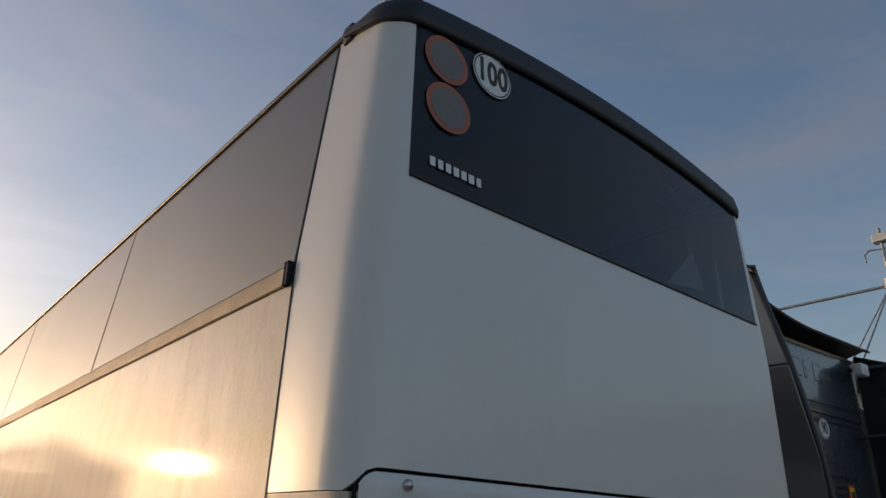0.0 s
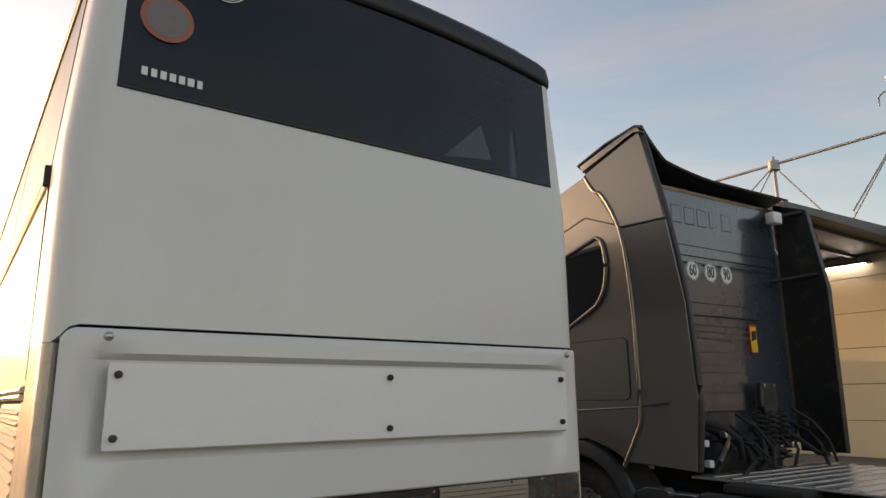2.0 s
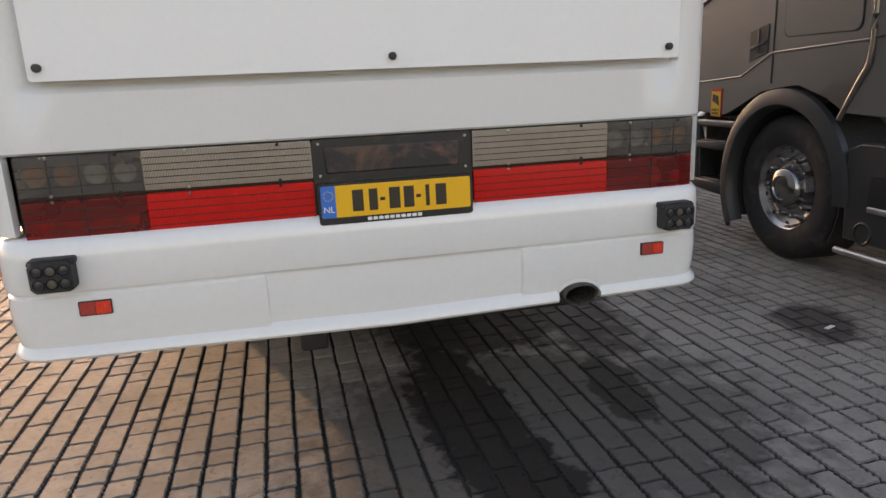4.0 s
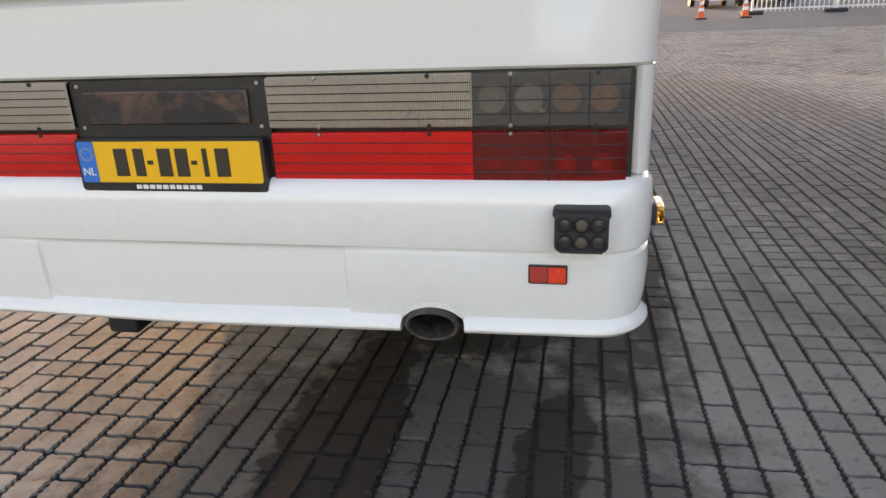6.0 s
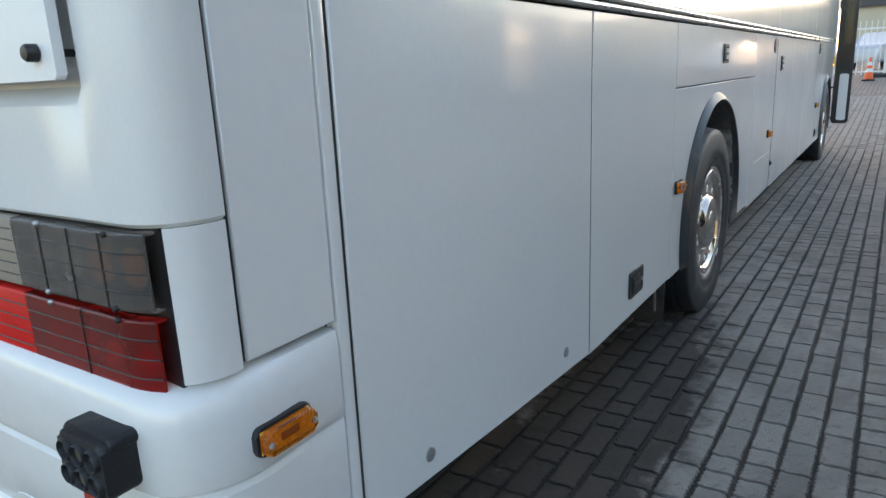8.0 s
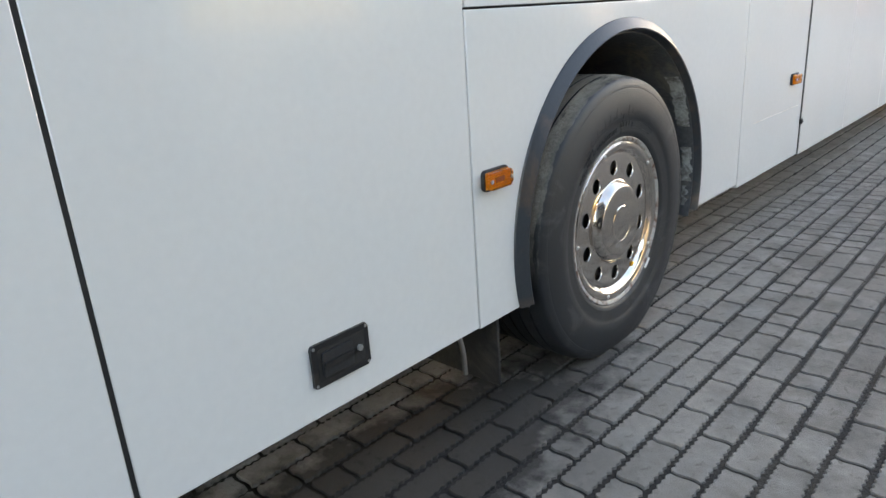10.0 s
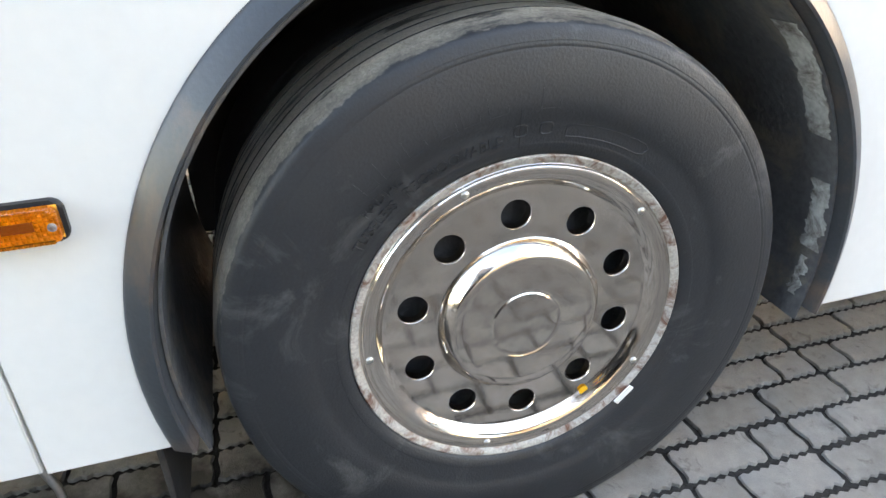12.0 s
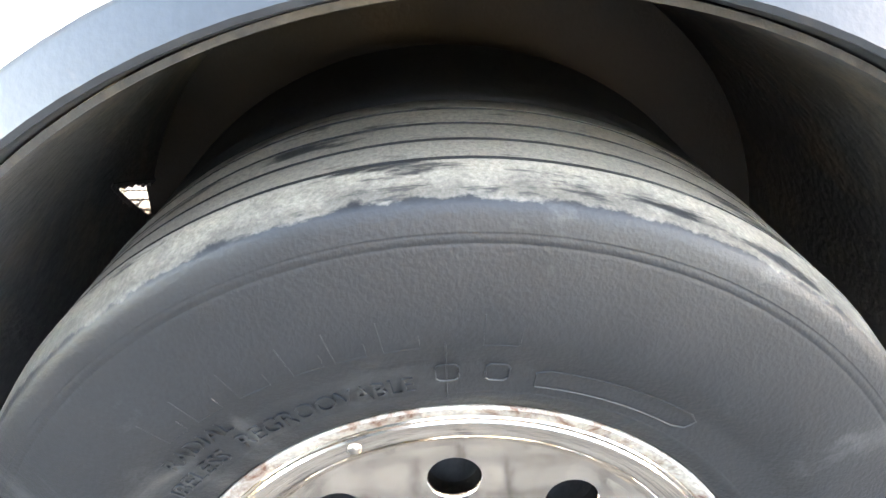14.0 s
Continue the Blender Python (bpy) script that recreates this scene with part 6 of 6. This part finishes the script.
def car(x, y, heading, paint, label):
    c = thing("car", label, "car", pose(x, y, rise(y), 0, 0, heading), group="cars behind the fence")
    part("body", prism([(-2.1, 0.3), (-2.15, 0.8), (-2.0, 0.98), (-1.1, 1.05), (-0.5, 1.48), (1.0, 1.5), (1.7, 1.0), (2.1, 0.9), (2.15, 0.35)], 1, -0.86, 0.86, 0.12, segments=3), paint, c)
    part("windows", prism([(-0.95, 1.06), (-0.48, 1.42), (0.95, 1.44), (1.5, 1.04)], 1, -0.80, 0.80, 0.02), SIDE_GLASS, c)
    part("side_glass", prism([(-0.75, 1.08), (-0.42, 1.38), (0.88, 1.40), (1.25, 1.08)], 1, -0.868, 0.868), SIDE_GLASS, c)
    for xx in (-1.3, 1.35):
        for s in (-1, 1):
            part("wheel", lathe([(0.0001, 0.0), (0.2, 0.01), (0.32, 0.0), (0.33, 0.2), (0.0001, 0.2)], 1, 24), RUBBER, c, "", pose(xx, s * 0.87, 0.33) @ pose(0, 0, 0, 0, 0, 0 if s < 0 else 180))
    for s in (-1, 1):
        part("headlamp", box((-2.12, s * 0.62 - 0.16, 0.68), (-2.02, s * 0.62 + 0.16, 0.82), 0.03), CUP, c)


car(1.6, 34.0, 60, SILVER_PAINT, "silver car parked behind the fence")
car(7.4, 35.0, 95, PAPER, "white car parked behind the fence")
car(10.2, 36.5, 85, SILVER_PAINT, "silver car parked behind the fence")

# dusty machine and blocks on the sunny side
machine = thing("crusher", "dusty yellow mobile crusher with a wide hopper", "machine", pose(-2.4, 15.6, rise(15.6)) @ Matrix.Diagonal((0.52, 0.8, 0.88, 1)))
part("hopper", prism([(-2.4, 1.75), (-2.9, 2.65), (-1.4, 2.78), (0.9, 2.7), (1.75, 2.9), (1.35, 1.75)], 1, -1.6, 1.4, 0.04), MACHINE, machine)
part("side_board", box((-2.4, -1.66, 1.35), (1.1, -1.58, 1.78), 0.01), PLATE_YELLOW, machine)
for k in range(9):
    part("board_bar", box((-1.9 + 0.29 * k, -1.675, 1.47), (-1.9 + 0.29 * k + 0.2, -1.655, 1.66)), MACHINE, machine)
part("frame", box((-2.6, -1.3, 0.75), (1.2, 1.2, 1.36), 0.03), MACHINE, machine)
part("cross_tube", rod((-2.6, -1.62, 0.95), (1.25, -1.62, 0.95), 0.06), MACHINE, machine)
for y in (-1.1, 0.9):
    part("track", prism([(-2.5, 0.0), (1.2, 0.0), (1.5, 0.3), (1.3, 0.72), (-2.6, 0.72), (-2.8, 0.3)], 1, y - 0.25, y + 0.25, 0.06), RUBBER, machine)
part("chute", prism([(0.55, 1.15), (1.6, 1.55), (1.7, 1.45), (0.9, 0.95)], 1, -1.8, -1.2, 0.02), PAPER, machine)
for k, (x, y) in enumerate(((-9.0, 27.4), (-8.0, 28.2), (-6.9, 29.0))):
    b = thing("concrete_block", "weathered concrete block on the paving", "block", pose(x, y, rise(y)), group="concrete blocks")
    part("block", box((-0.8, -0.3, 0), (0.8, 0.3, 0.32), 0.04), CONCRETE, b)
hut = thing("container", "pale corrugated container behind the fence", "container", pose(-8.7, 32.4, rise(32.4)) @ Matrix.Diagonal((0.32, 1, 0.85, 1)))
part("shell", box((-4.0, -1.2, 0.1), (3.2, 1.2, 2.5), 0.03), FENCE, hut)
for k in range(22):
    part("corrugation", box((-3.9 + 0.325 * k, -1.23, 0.2), (-3.78 + 0.325 * k, -1.19, 2.4)), FENCE, hut)


def tree(x, y, height, spread, seed):
    t = thing("tree", "broad tree in thin autumn leaf", "tree", pose(x, y, rise(y)), group="trees beyond the yard")
    rg = random.Random(seed)
    bm = tube([(0, 0, 0), (0.05, 0.02, height * 0.2), (0.0, 0.1, height * 0.42), (0.1, 0.05, height * 0.7)], 0.22, 10)
    for v in bm.verts:
        k = 1.25 - 0.9 * v.co.z / height
        v.co.x *= k
        v.co.y *= k
    tips = []
    for k in range(9):
        a = 2.4 * k + rg.uniform(-.3, .3)
        z = height * rg.uniform(0.3, 0.5)
        tip = Vector((math.cos(a) * spread * rg.uniform(.5, .9), math.sin(a) * spread * rg.uniform(.5, .9), z + height * rg.uniform(.15, .4)))
        tube([(0, 0, z), tip * 0.5 + Vector((0, 0, z * 0.55)), tip], 0.06, 6, bm)
        tips.append(tip)
    part("trunk", bm, BARK, t)
    verts, faces = [], []
    for k in range(5200):
        c = rg.choice(tips) if rg.random() < 0.75 else Vector((0, 0, height * 0.75))
        d = Vector((rg.gauss(0, 1), rg.gauss(0, 1), rg.gauss(0, 0.8))).normalized() * spread * 0.5 * rg.random() ** 0.5
        p, s = c + d, rg.uniform(0.05, 0.12)
        u = Vector((rg.gauss(0, 1), rg.gauss(0, 1), rg.gauss(0, 1))).normalized()
        w = u.orthogonal().normalized()
        n0 = len(verts)
        verts += [tuple(p + u * s), tuple(p + w * s * 0.7), tuple(p - u * s), tuple(p - w * s * 0.7)]
        faces.append((n0, n0 + 1, n0 + 2, n0 + 3))
    me = bpy.data.meshes.new("crown")
    me.from_pydata(verts, [], faces)
    me.materials.append(LEAF)
    part("crown", me, None, t)


tree(-13.2, 60.0, 6.6, 3.4, 1)
tree(-17.0, 64.0, 5.0, 2.8, 2)
tree(-8.2, 62.0, 5.6, 3.0, 4)
# low sheds and a flyover that close the yard far ahead
shed = thing("far_hall", "long low grey hall beyond the fence", "building", kind="structure")
part("wall", box((-2, 62, 0), (70, 72, 5.0)), WALL, shed)
part("roof_edge", box((-2.3, 61.6, 4.9), (70.3, 72.3, 5.5)), CANOPY, shed)
for k in range(14):
    part("window", box((1 + 4.8 * k, 61.9, 2.4), (4 + 4.8 * k, 62.05, 3.9), 0.02), SIDE_GLASS, shed)
for k in range(14):
    part("pilaster", box((4.7 + 4.8 * k, 61.8, 0), (4.95 + 4.8 * k, 62.0, 4.9)), CANOPY, shed)
hedge = tagged(part("far_wood", grid([[(x, 120 + 6 * noise.noise(Vector((x * .05, z, 0))), -1 + z * (4.0 + 1.5 * noise.noise(Vector((x * 0.09, 3, 1))))) for x in range(-160, -10, 2)] for z in (0, 0.3, 0.6, 0.9, 1.0)], 0.5), LEAF), "dark line of far trees", "trees", kind="stuff")

# ---------------------------------------------------------------- ground
gx = [-400, -120, -40, -12.2, -12.0, -6, 0, 6, 12.0, 12.2, 40, 120, 400]
gy = [-400, -120, -40, -8.2, -8.0, -4, 0, 4, 8, 11.4, 11.6, 16, 21.4, 21.6, 24, 34, 60, 120, 400]
bm = bmesh.new()
vs = [[bm.verts.new((x, y, (-0.0095 if -12.1 < x < 12.1 and -8.1 < y < 21.5 else 0.0) + rise(y))) for x in gx] for y in gy]
for i in range(len(gy) - 1):
    for j in range(len(gx) - 1):
        bm.faces.new((vs[i][j], vs[i][j + 1], vs[i + 1][j + 1], vs[i + 1][j]))
ground = tagged(part("ground", bm, GROUND), "paved yard of grey concrete pavers with sandy joints", "ground", kind="structure")
drain = thing("drain_grate", "iron drain grate in the paving", "drain", pose(9.4, 17.2, rise(17.2) + 0.004))
part("frame", box((-0.45, -0.28, -0.02), (0.45, 0.28, 0.012), 0.006), GALV, drain)
for k in range(6):
    part("slot", box((-0.36 + 0.125 * k, -0.2, 0.010), (-0.29 + 0.125 * k, 0.2, 0.016)), BLACK, drain)
for x, y, r in ((2.42, 0.52, 20), (3.9, 18.0, 70), (1.9, 13.5, 10)):
    s = thing("litter", "scrap of white paper on the paving", "litter", pose(x, y, rise(y) + 0.003, 0, 0, r))
    part("scrap", box((-0.035, -0.012, 0), (0.035, 0.012, 0.004), 0.001), PAPER, s)


# pavers: columns along the coach, zigzag long edges, half-bond, some cut in two
PL, PW = 0.2300, 0.1135


def paver_outline(length, seed, fine=True):
    """Interlocking stone: saw-toothed long sides and waved ends."""
    rg = random.Random(seed)
    hl, hw = length / 2 - 0.0080, PW / 2 - 0.0100
    pts = []
    n = (17 if length > 0.15 else 9) if fine else 4
    for s in (1, -1):
        for k in range(n):
            y = (-hl + 2 * hl * k / (n - 1)) * s
            tooth = (0.0046 if k % 2 else -0.0042) * rg.uniform(0.5, 1.2)
            if k in (0, n - 1):
                tooth = -0.001 - rg.uniform(0, .003)
            elif not fine:
                tooth = rg.uniform(-0.002, 0.003)
            pts.append((s * (hw + tooth), y + rg.uniform(-.002, .002)))
        for f in (0.385, 0.20, 0.0, -0.20, -0.385) if fine else (0.36, -0.36):
            pts.append((s * f * PW, s * hl + 0.0030 * math.sin(f * 9.5 * s) + rg.uniform(-.0016, .0016)))
    return pts


def paver_mesh(length, seed, fine=True):
    pts = paver_outline(length, seed, fine)
    n = len(pts)
    verts = [(x * 1.03, y * 1.015, -0.014) for x, y in pts] + [(x * 1.002, y * 1.001, -0.0028) for x, y in pts] + [(x * 0.968, y * 0.985, 0.0) for x, y in pts]
    faces = [tuple(range(2 * n, 3 * n))]
    for a in (0, n):
        faces += [(a + k, a + (k + 1) % n, a + n + (k + 1) % n, a + n + k) for k in range(n)]
    return verts, faces


KINDS = [paver_mesh(PL, s) for s in range(6)] + [paver_mesh(PL / 2, s + 20) for s in range(3)]
COARSE = [paver_mesh(PL, s, False) for s in range(6)] + [paver_mesh(PL / 2, s + 20, False) for s in range(3)]
piece_meshes = []
for verts, faces in KINDS:
    me = bpy.data.meshes.new("paver")
    me.from_pydata(verts, [], faces)
    me.materials.append(PAVER)
    piece_meshes.append(me)
rg = random.Random(11)
field_v, field_f, single = [], [], 0
c0, c1 = int(-11.9 / PW), int(11.9 / PW)
r0, r1 = int(-7.9 / PL), int(21.3 / PL)
for c in range(c0, c1):
    for r in range(r0, r1):
        x, y = c * PW, (r + 0.5 * (c % 2)) * PL
        if (y > 11.2 and not 0.9 < x < 11):
            continue
        near = -3.2 < x < 5.5 and -3.5 < y < 6.5
        wave = noise.noise(Vector((x * 0.8, y * 0.8, 5)))
        lift = 0.0035 * wave + rg.uniform(-0.0018, 0.0018)
        cut = rg.random() < (0.55 if noise.noise(Vector((x * 0.55, y * 0.45, 9))) > 0.22 else 0.10)
        jobs = [(rg.randrange(6), 0.0)] if not cut else [(6 + rg.randrange(3), -PL / 4), (6 + rg.randrange(3), PL / 4)]
        for kind, dy in jobs:
            tilt = (rg.uniform(-0.7, 0.7), rg.uniform(-0.9, 0.9), rg.uniform(-1.3, 1.3))
            m = pose(x + rg.uniform(-.0015, .0015), y + dy, lift + rise(y + dy), *tilt)
            if 1.3 < x < 2.9 and 0.25 < y < 4.4 and single < 290 and (x < 2.0 or y < 2.0):
                part("paver", piece_meshes[kind], None, ground, "", m)
                single += 1
            else:
                verts, faces = (KINDS if near else COARSE)[kind]
                n0 = len(field_v)
                R = np.array(m)
                vv = np.array(verts) @ R[:3, :3].T + R[:3, 3]
                field_v += vv.tolist()
                field_f += [tuple(n0 + i for i in f) for f in faces]
me = bpy.data.meshes.new("paving")
me.from_pydata(field_v, [], field_f)
me.materials.append(PAVER_FIELD)
tagged(part("paving", me, None, ground), "field of worn grey pavers", "", kind="stuff")
